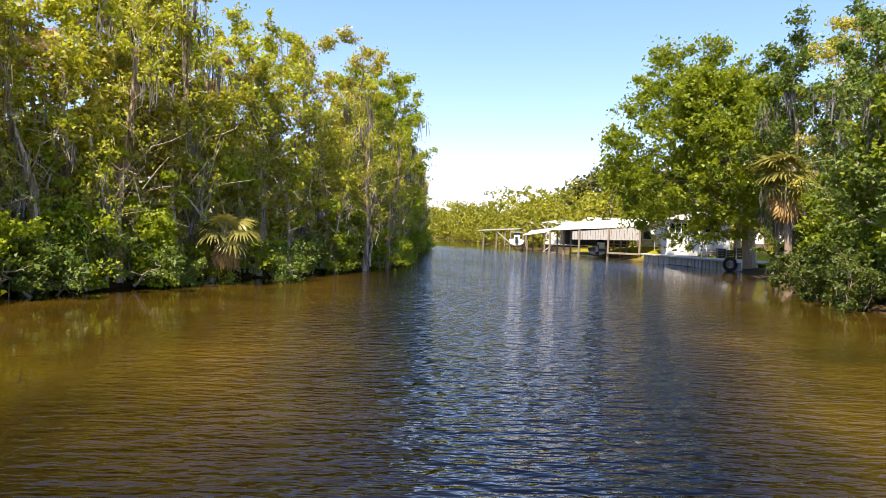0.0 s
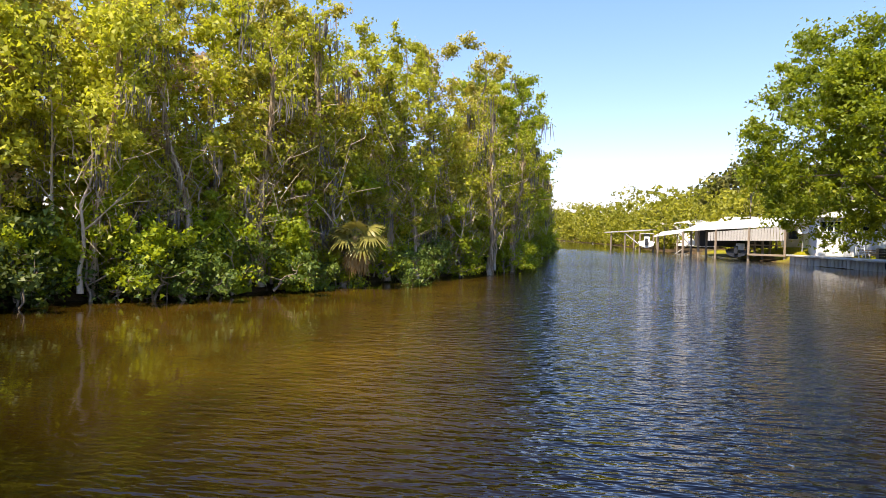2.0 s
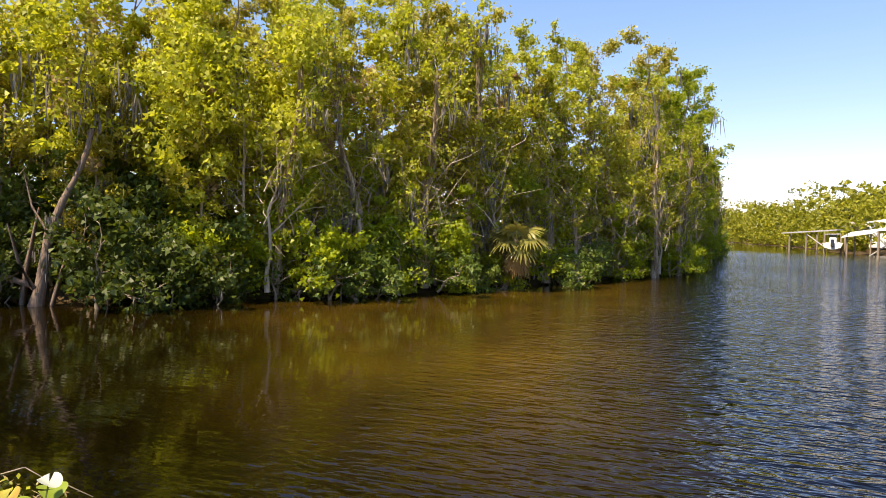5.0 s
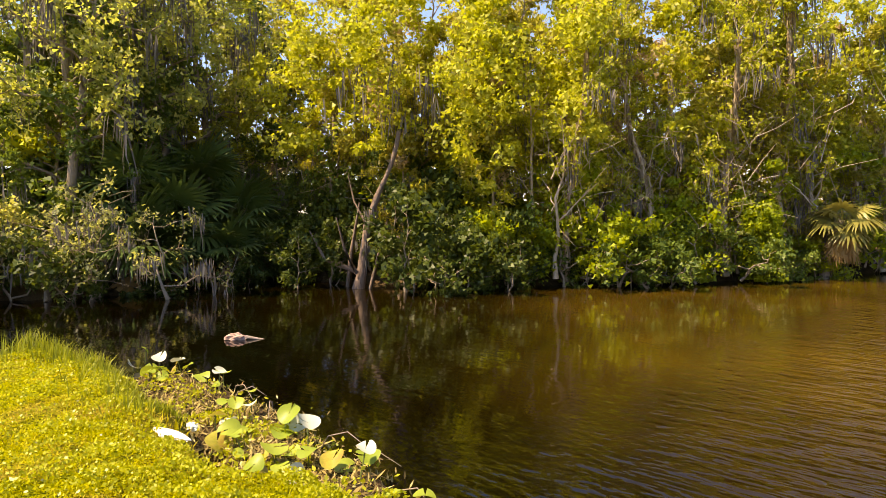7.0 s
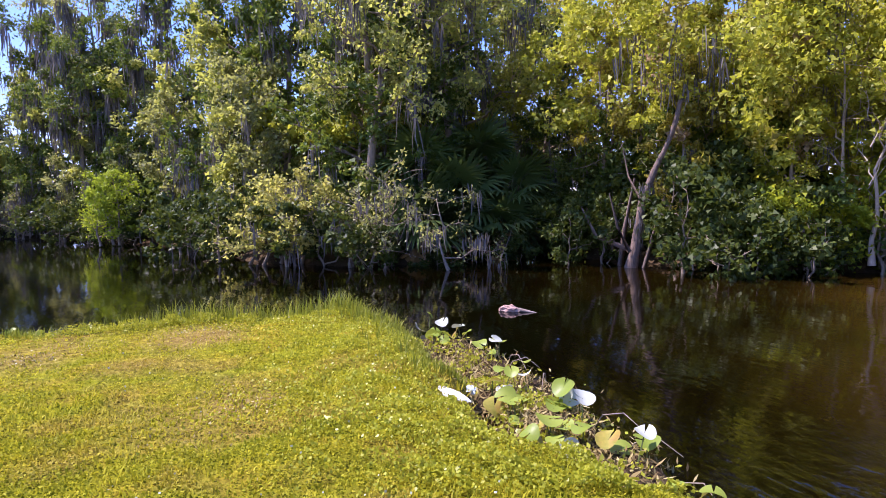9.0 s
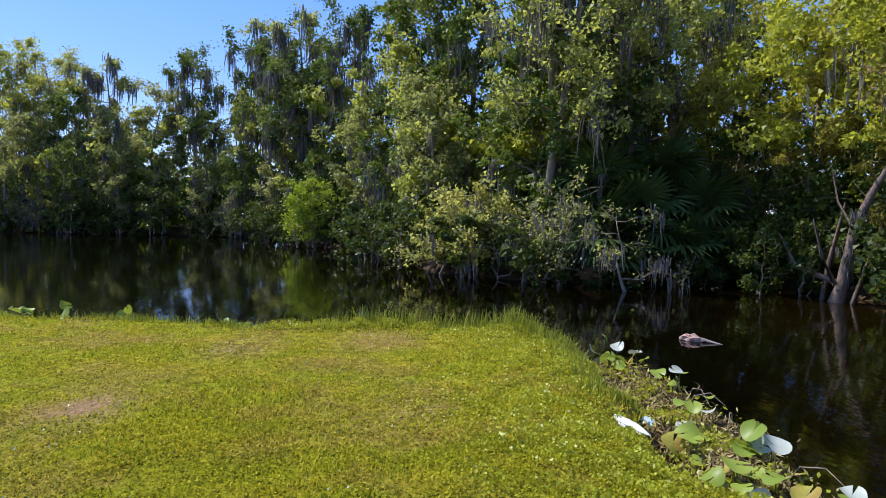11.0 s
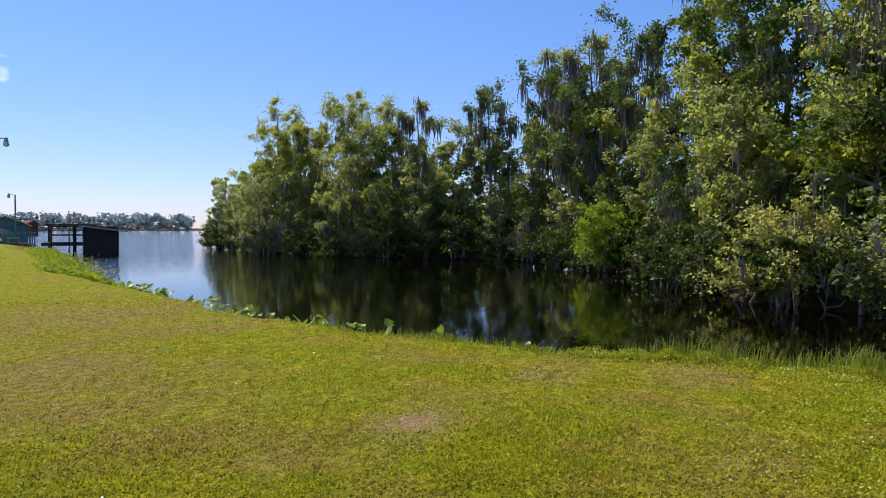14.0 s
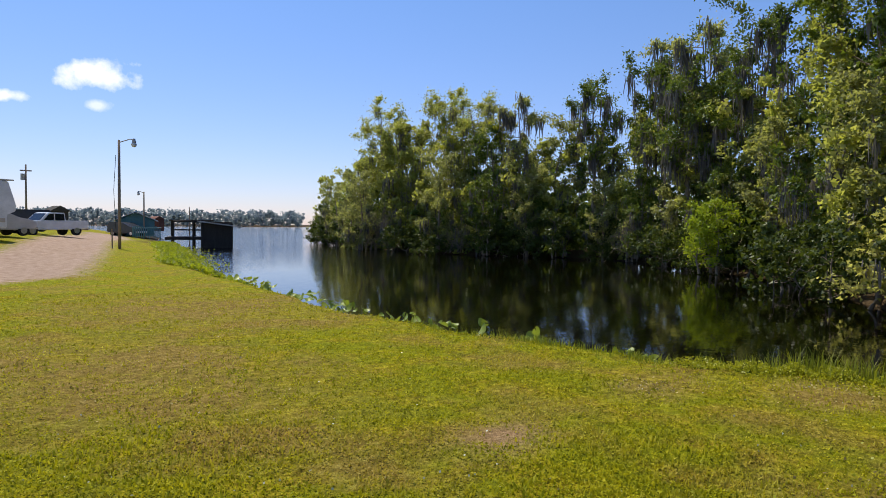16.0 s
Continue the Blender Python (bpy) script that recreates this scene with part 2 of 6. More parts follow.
links.new(mix(nodes, links, (0.0, 0.0, 0.0), tr.outputs[0], math_node("ADD", mirrored_brown, 0.1)), b.inputs["Base Color"])
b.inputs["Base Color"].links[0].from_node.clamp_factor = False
open_y = math_node("MULTIPLY", math_node("MULTIPLY_ADD", sep.outputs[1], 0.12, 0.25, clamp=True), math_node("MULTIPLY_ADD", sep.outputs[1], -0.022, 1.95, clamp=True))
gust = noise_node(nodes, links, 0.09, 2, "Object")
gust_r = math_node("MULTIPLY_ADD", gust.outputs[0], 1.5, 0.1, clamp=True)
wind = math_node("MULTIPLY", math_node("MULTIPLY", along, open_y), gust_r)
lake = math_node("MULTIPLY", math_node("MULTIPLY_ADD", sep.outputs[1], -0.05, -1.2, clamp=True), 0.35)
amount = math_node("ADD", math_node("MULTIPLY_ADD", wind, 1.15, 0.03), lake)
r1 = noise_node(nodes, links, 2.9, 2, "Object", (0.9, 2.1, 1), 0.45, 0.3)
r2 = noise_node(nodes, links, 0.45, 1, "Object", (0.7, 2.2, 1), 0.5, 0.42)
r3 = noise_node(nodes, links, 6.5, 1, "Object", (0.7, 2.0, 1), 0.5, 0.2)
height = math_node("ADD", math_node("MULTIPLY", r3.outputs[0], 0.3), math_node("ADD", r1.outputs[0], math_node("MULTIPLY", r2.outputs[0], 0.3)))
height = math_node("MULTIPLY", height, amount)
bump(nodes, links, height, b, 1.0, 0.1)

# ground: lawn, worn patches, mud at the water's edge, forest floor and the sandy track
GROUND, nodes, links, b = material("ground", 0.95, 0.05)
geo = nodes.new("ShaderNodeNewGeometry")
sep = nodes.new("ShaderNodeSeparateXYZ")
links.new(geo.outputs["Position"], sep.inputs[0])
n1 = noise_node(nodes, links, 28, 6, "Object", None, 0.75)
n2 = noise_node(nodes, links, 0.7, 5, "Object", None, 0.65)
n3 = noise_node(nodes, links, 3.5, 5, "Object")
n4 = noise_node(nodes, links, 8.5, 4, "Object", None, 0.7)
n5 = noise_node(nodes, links, 1.5, 4, "Object", None, 0.6)
turf = math_node("ADD", math_node("MULTIPLY", n1.outputs[0], 0.5), math_node("MULTIPLY", n4.outputs[0], 0.5))
lawn = ramp(nodes, [(0.33, (0.055, 0.05, 0.004)), (0.47, (0.23, 0.185, 0.01)), (0.56, (0.4, 0.33, 0.016)), (0.68, (0.66, 0.55, 0.035))])
links.new(turf, lawn.inputs[0])
lush = ramp(nodes, [(0.33, (0.06, 0.066, 0.003)), (0.47, (0.19, 0.2, 0.006)), (0.56, (0.29, 0.295, 0.008)), (0.68, (0.42, 0.415, 0.014))])
links.new(turf, lush.inputs[0])
where = ramp(nodes, [(0.38, (0, 0, 0)), (0.54, (1, 1, 1))])
links.new(n5.outputs[0], where.inputs[0])
dry = ramp(nodes, [(0.35, (0.1, 0.066, 0.013)), (0.5, (0.26, 0.18, 0.038)), (0.66, (0.46, 0.345, 0.1))])
links.new(turf, dry.inputs[0])
patch = ramp(nodes, [(0.48, (0, 0, 0)), (0.64, (0.9, 0.9, 0.9))])
links.new(n2.outputs[0], patch.inputs[0])
thin = nodes.new("ShaderNodeAttribute")
thin.attribute_name = "cover"
dryness = math_node("ADD", math_node("MULTIPLY", patch.outputs[0], 0.8), math_node("MULTIPLY", thin.outputs["Alpha"], math_node("MULTIPLY_ADD", n5.outputs[0], 3.0, -0.75, clamp=True)), clamp=True)
c = mix(nodes, links, mix(nodes, links, lawn.outputs[0], lush.outputs[0], where.outputs[0]), dry.outputs[0], dryness)
sand = ramp(nodes, [(0.3, (0.3, 0.2, 0.135)), (0.7, (0.5, 0.37, 0.28))])
links.new(n3.outputs[0], sand.inputs[0])
att = nodes.new("ShaderNodeAttribute")
att.attribute_name = "cover"
covers = nodes.new("ShaderNodeSeparateColor")
links.new(att.outputs["Color"], covers.inputs[0])
wobble = math_node("MULTIPLY_ADD", n3.outputs[0], 0.9, -0.45)
onroad = math_node("MULTIPLY_ADD", math_node("ADD", covers.outputs[0], wobble), 2.2, -0.6, clamp=True)
c = mix(nodes, links, c, sand.outputs[0], onroad)
thatch = ramp(nodes, [(0.3, (0.2, 0.105, 0.045)), (0.7, (0.52, 0.34, 0.19))])
links.new(n1.outputs[0], thatch.inputs[0])
c = mix(nodes, links, c, thatch.outputs[0], math_node("MULTIPLY", covers.outputs[2], math_node("MULTIPLY_ADD", n3.outputs[0], 2.2, -0.35, clamp=True)))
litter = ramp(nodes, [(0.3, (0.03, 0.02, 0.01)), (0.7, (0.14, 0.095, 0.05))])
links.new(n1.outputs[0], litter.inputs[0])
c = mix(nodes, links, c, litter.outputs[0], covers.outputs[1])
links.new(c, b.inputs["Base Color"])
bump(nodes, links, turf, b, 1.0, 0.07)

# ---- mesh helpers ----


def mesh_from(name, verts, faces, mat, smooth=False):
    """A mesh from arrays of corners and of faces that all have as many corners."""
    verts, faces = np.asarray(verts, np.float32), np.asarray(faces, np.int32)
    me = bpy.data.meshes.new(name)
    k = faces.shape[1]
    me.vertices.add(len(verts))
    me.vertices.foreach_set("co", verts.ravel())
    me.loops.add(faces.size)
    me.loops.foreach_set("vertex_index", faces.ravel())
    me.polygons.add(len(faces))
    me.polygons.foreach_set("loop_start", np.arange(0, faces.size, k, dtype=np.int32))
    if smooth:
        me.polygons.foreach_set("use_smooth", np.ones(len(faces), bool))
    me.update(calc_edges=True)
    me.materials.append(mat)
    return me


def part_mesh(name, me, parent, label=""):
    ob = new(name, me)
    ob.parent = parent
    if label:
        ob["label"] = label
    return ob


def part(name, bm, mat, parent, label="", smooth=False):
    me = bpy.data.meshes.new(name)
    for f in bm.faces:
        f.smooth = smooth
    bm.to_mesh(me)
    bm.free()
    me.materials.append(mat)
    return part_mesh(name, me, parent, label)


def tubes(paths, sides=6):
    """Tapered tubes along paths of (points, radii): corners and quads."""
    vs, fs, n0 = [], [], 0
    many = sides
    for pts, rad in paths:
        pts, rad = np.asarray(pts, float), np.asarray(rad, float)
        sides = many if len(pts) > 6 else 4 if len(pts) > 3 else 3
        ang = np.arange(sides) * 2 * np.pi / sides
        d = np.gradient(pts, axis=0)
        d /= np.linalg.norm(d, axis=1, keepdims=True) + 1e-9
        ref = np.where(np.abs(d[:, 2:3]) > 0.9, [[1.0, 0, 0]], [[0, 0, 1.0]])
        u = np.cross(d, ref)
        u /= np.linalg.norm(u, axis=1, keepdims=True) + 1e-9
        w = np.cross(d, u)
        ring = pts[:, None] + rad[:, None, None] * (np.cos(ang)[None, :, None] * u[:, None] + np.sin(ang)[None, :, None] * w[:, None])
        vs.append(ring.reshape(-1, 3))
        k = len(pts)
        i, j = np.meshgrid(np.arange(k - 1), np.arange(sides), indexing="ij")
        a = n0 + i * sides + j
        b2 = n0 + i * sides + (j + 1) % sides
        fs.append(np.stack([a, b2, b2 + sides, a + sides], -1).reshape(-1, 4))
        n0 += k * sides
    return np.concatenate(vs), np.concatenate(fs)


def unit(v):
    return v / (np.linalg.norm(v, axis=-1, keepdims=True) + 1e-9)


def leaf_quads(rng, centres, length, width, up=0.5, droop=0.0, out=0.0):
    """Kite-shaped leaves at the given points."""
    n = len(centres)
    d = unit(rng.normal(size=(n, 3)) + [0, 0, -droop])
    nrm = unit(rng.normal(size=(n, 3)) * 0.8 + [0, 0, up] + out)
    s = unit(np.cross(d, nrm))
    size = rng.uniform(0.6, 1.3, (n, 1))
    L, W = length * size, width * size
    v = np.stack([centres - d * L * 0.5, centres + s * W * 0.5 + d * L * 0.05, centres + d * L * 0.5, centres - s * W * 0.5 + d * L * 0.05], 1)
    return v.reshape(-1, 3), np.arange(4 * n).reshape(n, 4)


def leaf_tris(rng, centres, size, up=0.5, out=0.0):
    """Small three-cornered leaves for foliage seen from afar."""
    n = len(centres)
    d = unit(rng.normal(size=(n, 3)))
    nrm = unit(rng.normal(size=(n, 3)) * 0.8 + [0, 0, up] + out)
    s = unit(np.cross(d, nrm))
    q = size * rng.uniform(0.6, 1.3, (n, 1))
    v = np.stack([centres - d * q * 0.5 - s * q * 0.42, centres - d * q * 0.4 + s * q * 0.42, centres + d * q * 0.55], 1)
    return v.reshape(-1, 3), np.arange(3 * n).reshape(n, 3)


def moss_strips(rng, tops, length, width):
    """Hanging moss: thin wavering ribbons, three pieces long, several to a tuft."""
    tops = np.repeat(tops, 2, 0) + rng.normal(0, 0.05, (2 * len(tops), 3))
    n, width = len(tops), 0.6 * width
    a = rng.uniform(0, np.pi, n)
    s = np.stack([np.cos(a), np.sin(a), 0 * a], 1)
    L = length * rng.uniform(0.25, 1.25, (n, 1))
    sway = rng.normal(0, 0.09, (n, 3)) * [1, 1, 0]
    rows = []
    for t, w in ((0, 0.7), (0.35, 1.0), (0.75, 0.55), (1, 0.04)):
        c = tops + (sway * t + rng.normal(0, 0.035, (n, 3)) * t) * L + np.array([0, 0, -1.0]) * t * L
        rows += [c - s * width * w * 0.5, c + s * width * w * 0.5]
    v = np.stack(rows, 1).reshape(-1, 3)
    o = np.arange(n)[:, None] * 8
    f = np.concatenate([o + np.array([[2 * k, 2 * k + 1, 2 * k + 3, 2 * k + 2]]) for k in range(3)], 0)
    return v, f


def skeleton_tree(rng, H, base=0.35, spread=2.5, limbs=16, lean=(0, 0), wob=0.15, r0=0.14, rise=0.55, twigs=5, top=0.35):
    """Trunk, limbs and twigs as tube paths, and the points where leaves gather."""
    k = 9
    t = np.linspace(0, 1, k)
    walk_ = np.cumsum(rng.normal(0, wob, (k, 2)), 0) * t[:, None] ** 0.5
    walk_ -= walk_[0]
    trunk = np.column_stack([lean[0] * H * t ** 1.3 + walk_[:, 0], lean[1] * H * t ** 1.3 + walk_[:, 1], H * t])
    rad = r0 * (1 - 0.88 * t) * (1 + 0.5 * np.exp(-t * 14))
    paths, tips = [(trunk, rad)], []
    phase = rng.uniform(0, 6.28)
    for i in range(limbs):
        s = base + (1 - base) * ((i + rng.uniform(0, 0.9)) / limbs)
        p0 = np.array([np.interp(s, t, trunk[:, c]) for c in range(3)])
        az = phase + i * 2.4 + rng.normal(0, 0.35)
        prof = 1 - (1 - top) * ((s - base) / (1 - base)) ** 1.4
        L = spread * prof * rng.uniform(0.6, 1.2)
        el = rise + rng.normal(0, 0.25)
        u = np.linspace(0, 1, 5)
        out = np.array([math.cos(az), math.sin(az)])
        line = p0 + np.column_stack([out[0] * u * L * math.cos(el), out[1] * u * L * math.cos(el), L * (math.sin(el) * u + 0.12 * u * u)])
        line[1:] += rng.normal(0, 0.06 * L, (4, 3))
        r = np.interp(s, t, rad) * 0.5
        paths.append((line, r * (1 - 0.85 * u) + 0.006))
        for j in range(twigs):
            v = rng.uniform(0.3, 1.0)
            q0 = np.array([np.interp(v, u, line[:, c]) for c in range(3)])
            d = unit(rng.normal(size=3) + np.array([out[0], out[1], 0.5]) * 0.9)
            q1 = q0 + d * L * rng.uniform(0.2, 0.45)
            paths.append((np.array([q0, (q0 + q1) / 2 + rng.normal(0, 0.03 * L, 3), q1]), np.array([0.35, 0.22, 0.1]) * r + 0.004))
            tips += [q1, (q0 + q1) / 2]
        tips += [line[-1], line[3], line[2]]
    tips.append(trunk[-1])
    return paths, np.array(tips)


def foliage(rng, tips, leaves, radius, length, width, up=0.5, droop=0.0, flat=0.75):
    """Small leaves in loose tufts about the twig ends."""
    leaves = int(leaves * 1.7)
    weight = rng.uniform(0.15, 1.0, len(tips))
    pick = rng.choice(len(tips), leaves, p=weight / weight.sum())
    ball = unit(rng.normal(size=(leaves, 3)))
    size = radius * rng.uniform(0.55, 1.5, len(tips))[pick][:, None]
    loose = np.where(rng.random((leaves, 1)) < 0.22, 1.45, 0.74)
    off = ball * size * loose * rng.uniform(0.1, 1.0, (leaves, 1)) ** 0.6 * [1, 1, flat]
    return leaf_tris(rng, tips[pick] + off, math.sqrt(0.88 * length * width), up, ball * 0.8)


def make_tree(name, seed, leaf=SPRING, bark=BARK, H=10, leaves=7000, radius=0.42, length=0.15, width=0.09, moss=0, moss_len=0.8, moss_w=0.07,
              label="", sides=6, stems=1, stem_spread=0.4, up=0.5, group="", extra_twigs=0, shell=None, shag=0, **shape):
    """One tree at the origin: an Empty with trunk, crown and hanging moss."""
    rng = np.random.default_rng(seed)
    root = new(name)
    paths, tips = [], []
    for k in range(stems):
        p, q = skeleton_tree(rng, H * (1 if k == 0 else rng.uniform(0.65, 0.95)), **shape)
        o = np.array([*rng.normal(0, stem_spread, 2), 0]) * (k > 0)
        paths += [(a + o, r) for a, r in p]
        tips.append(q + o)
    tips = np.concatenate(tips)
    if shell:
        d = unit(rng.normal(size=(shell[6], 3)))
        tips = np.concatenate([tips, np.array(shell[:3]) + d * np.array(shell[3:6]) * rng.uniform(0.72, 1.05, (shell[6], 1))])
    for k in range(extra_twigs):
        a = tips[rng.integers(len(tips))] * [1, 1, rng.uniform(0.3, 0.9)]
        d = unit(rng.normal(size=3) + [0, 0, 0.8])
        L = rng.uniform(0.5, 1.6)
        paths.append((np.array([a, a + d * L * 0.5 + rng.normal(0, 0.08, 3), a + d * L]), np.array([0.016, 0.011, 0.004])))
    v, f = tubes(paths, sides)
    part_mesh("trunk", mesh_from("trunk", v, f, bark, True), root)
    if leaves:
        v, f = foliage(rng, tips, leaves, radius, length, width, up)
        tagged(part_mesh("crown", mesh_from("crown", v, f, leaf), root), kind="stuff")
    if moss:
        k = max(3, moss // 9)
        spots = tips[rng.integers(len(tips), size=k)]
        tops = spots[rng.integers(k, size=moss)] + rng.normal(0, 0.16, (moss, 3)) * [1, 1, 0.7]
        v, f = moss_strips(rng, tops, moss_len, moss_w)
        tagged(part_mesh("hanging_moss", mesh_from("hanging_moss", v, f, MOSS), root, "grey-brown strands of hanging moss"), kind="stuff")
    if shag:
        stem, girth = paths[0]
        u = rng.uniform(0.06, 0.9, shag)
        at = np.column_stack([np.interp(u, np.linspace(0, 1, len(stem)), stem[:, c]) for c in range(3)])
        side = unit(rng.normal(size=(shag, 3)) * [1, 1, 0]) * np.interp(u, np.linspace(0, 1, len(stem)), girth)[:, None] * 1.15
        v, f = moss_strips(rng, at + side, 0.75, 0.12)
        tagged(part_mesh("trunk_moss", mesh_from("trunk_moss", v, f, SHAG), root, "tan shaggy moss clinging to the trunk"), kind="stuff")
    return tagged(root, label, "tree" if "tree" in name else "shrub", group)


def plant(ob, x, y, z=None, turn=0.0, scale=1.0, tilt=0.0):
    z = ground_z(x, y) - 0.03 if z is None else z
    c = copy_thing(ob, pose(x, y, z, tilt, 0, turn))
    c.scale = (scale, scale, scale)
    return c


def drop_model(ob):
    for o in (*ob.children_recursive, ob):
        bpy.data.objects.remove(o)


# ---- the lie of the land ----
WATER_Z = -0.5
HOME = [(-3.7, 2.15), (-4.25, 1.85), (-5.2, 1.27), (-6.5, 1.1), (-8, 0.95), (-9.5, 0.5), (-10.1, -0.2), (-9.75, -1.5), (-9.4, -2.8), (-9.3, -4.2), (-9.2, -6.2), (-9.3, -8.4),
        (-9.7, -11), (-10.5, -13.7), (-12.1, -19.4), (-15, -27), (-19, -35), (-23.5, -45), (-27, -53), (-31, -64), (-37, -78), (-44, -92), (-50, -108), (-52, -125),
        (-40, -138), (30, -145), (300, -150), (3000, -250), (3000, 3000), (-700, 3000), (-80, 225), (-45, 172), (-22, 128), (-14, 106), (-8.5, 90), (-3, 80), (2, 71),
        (4.8, 63.4), (7.5, 57), (10.7, 52), (10.2, 45), (9.6, 34), (9.3, 25), (10.5, 16), (10, 8), (6, 3.4), (1, 2.7), (-1.5, 2.6)]
WEST = [(-700, 2000), (-62, 182), (-32, 118), (-22, 85), (-16.5, 66), (-12.0, 45), (-10.2, 33), (-11.1, 25), (-12.6, 18), (-13.6, 15.8), (-14.6, 13), (-16.2, 9.75), (-18.8, 7.4),
        (-22, 5.8), (-21.5, 2.8), (-20, 1.2), (-19.8, -0.7), (-21.3, -3.2), (-24, -5.2), (-30.5, -7.7), (-32, -10.6), (-36.5, -16), (-39.5, -21.5), (-38, -28), (-36.5, -33),
        (-38.5, -41), (-42, -50), (-46, -58), (-49, -64), (-58, -66), (-120, -50), (-3000, 40), (-3000, 2000)]
SOUTH = [(-3000, -150), (-600, -330), (-300, -410), (-215, -455), (-140, -485), (0, -520), (400, -500), (3000, -380), (3000, -3000), (-3000, -3000)]
SHELF = [(-9.0, 1.15), (-7.7, 1.55), (-6.7, 1.7), (-5.7, 1.75), (-4.9, 1.95)]
DRY_SPOTS = [(-3.9, -7.4, 1.9, 3.2), (-8.3, -1.9, 0.9, 0.7), (-7.6, -3.2, 1.0, 0.5), (-7.0, -12.0, 2.6, 3.0), (-5.4, -0.9, 0.7, 0.5)]
ROAD = [(-2.4, -20.2), (-6.6, -22.7), (-9.5, -29.2), (-14.3, -40.6), (-19.9, -54.4), (-27, -68), (-33, -84)]


def signed(poly, x, y):
    """Distance inside (positive) a polygon, for arrays."""
    p = np.array(poly, float)
    q = np.roll(p, -1, 0)
    best, inside = np.full(x.shape, 1e9), np.zeros(x.shape, bool)
    for (ax, ay), (bx, by) in zip(p, q):
        dx, dy = bx - ax, by - ay
        t = np.clip(((x - ax) * dx + (y - ay) * dy) / (dx * dx + dy * dy), 0, 1)
        best = np.minimum(best, (x - ax - t * dx) ** 2 + (y - ay - t * dy) ** 2)
        if ay != by:
            inside ^= ((ay > y) != (by > y)) & (x < ax + (y - ay) / (by - ay) * dx)
    return np.where(inside, 1, -1) * np.sqrt(best)


def near_line(line, x, y):
    best = np.full(x.shape, 1e9)
    for (ax, ay), (bx, by) in zip(line, line[1:]):
        dx, dy = bx - ax, by - ay
        t = np.clip(((x - ax) * dx + (y - ay) * dy) / (dx * dx + dy * dy), 0, 1)
        best = np.minimum(best, (x - ax - t * dx) ** 2 + (y - ay - t * dy) ** 2)
    return np.sqrt(best)


def lie(x, y, cell=0.2):
    """Height of the ground: banks that fall steeply into the water, land that rises a little inland."""
    h, w, s = signed(HOME, x, y), signed(WEST, x, y), signed(SOUTH, x, y)
    sd = np.maximum(np.maximum(h, w), s)
    width = np.maximum(0.45, 0.8 * cell)
    rough = 0.05 * np.sin(x * 2.3 + np.sin(y * 1.7)) * np.cos(y * 1.9 + 0.6) + 0.03 * np.sin(x * 5.1 + y * 3.7)
    bank = np.interp(np.clip((sd + rough * 2) / width, -3, 1.2), [-3, -0.4, 0.15, 0.6, 1.2], [-1.5, -0.85, -0.42, -0.16, -0.06])
    home_rise = 0.06 * np.clip((h - 0.5) / 3, 0, 1) + 0.95 * np.clip((h - 4) / 9, 0, 1) * np.clip((-y - 26) / 18, 0, 1)
    home_rise = home_rise + 0.75 * np.clip((h - 1.2) / 4, 0, 1) * np.clip((y - 57) / 4, 0, 1) * np.clip((84 - y) / 5, 0, 1)
    west_rise = np.where(w > 0, -0.2 + 0.2 * np.clip(w / 4, 0, 1), 0)
    z = np.where(sd > 0, bank + np.where(h > 0, home_rise + rough * 0.25, west_rise + rough), bank)
    shelf = -0.46 + rough * 0.9 - 0.5 * np.clip((near_line(SHELF, x, y) - 0.38) / 0.4, 0, 1)
    return np.maximum(z, shelf)


def ground_z(x, y):
    return float(lie(np.array([float(x)]), np.array([float(y)]))[0])


def axis(lo, hi, step, reach, growth):
    mid = list(np.arange(lo, hi + 1e-6, step))
    out, s, v = [], step, hi
    while v < reach:
        s *= growth
        v += s
        out.append(v)
    back, s, v = [], step, lo
    while v > -reach:
        s *= growth
        v -= s
        back.append(v)
    return np.array(back[::-1] + mid + out)


gx, gy = axis(-13, 2, 0.2, 3000, 1.1), axis(-14, 3.4, 0.2, 3000, 1.1)
X, Y = np.meshgrid(gx, gy, indexing="ij")
CELL = np.maximum(np.gradient(gx)[:, None], np.gradient(gy)[None, :])
Z = lie(X, Y, CELL)
nx, ny = X.shape
ii, jj = np.meshgrid(np.arange(nx - 1), np.arange(ny - 1), indexing="ij")
base_i = ii * ny + jj
ground_me = mesh_from("ground", np.stack([X, Y, Z], -1).reshape(-1, 3), np.stack([base_i, base_i + ny, base_i + ny + 1, base_i + 1], -1).reshape(-1, 4), GROUND, True)
road_cover = np.clip(1.5 - near_line(ROAD, X, Y) / 2.1, 0, 1)
wood_cover = np.where(signed(HOME, X, Y) > 0, np.clip((Y - 5) / 4, 0, 1) * np.clip((53 - Y) / 3, 0, 1) + (Y > 85), 1.0)
bare = np.clip(1.15 - np.hypot((X + 4.95) / 0.55, (Y + 3.25) / 0.42), 0, 1)
mud = np.clip((-0.16 - Z) / 0.12, 0, 1)
thinned = np.zeros_like(X)
for cx, cy, rx, ry in DRY_SPOTS:
    thinned = np.maximum(thinned, np.clip(1.3 - np.hypot((X - cx) / rx, (Y - cy) / ry), 0, 1))
cover = ground_me.color_attributes.new("cover", "FLOAT_COLOR", "POINT")
cover.data.foreach_set("color", np.stack([road_cover, np.clip(np.maximum(wood_cover, mud), 0, 1), bare, thinned], -1).astype(np.float32).ravel())
ground = tagged(new("ground", ground_me), "mown grass lawn, sandy track and leaf-littered banks", "ground", kind="structure")
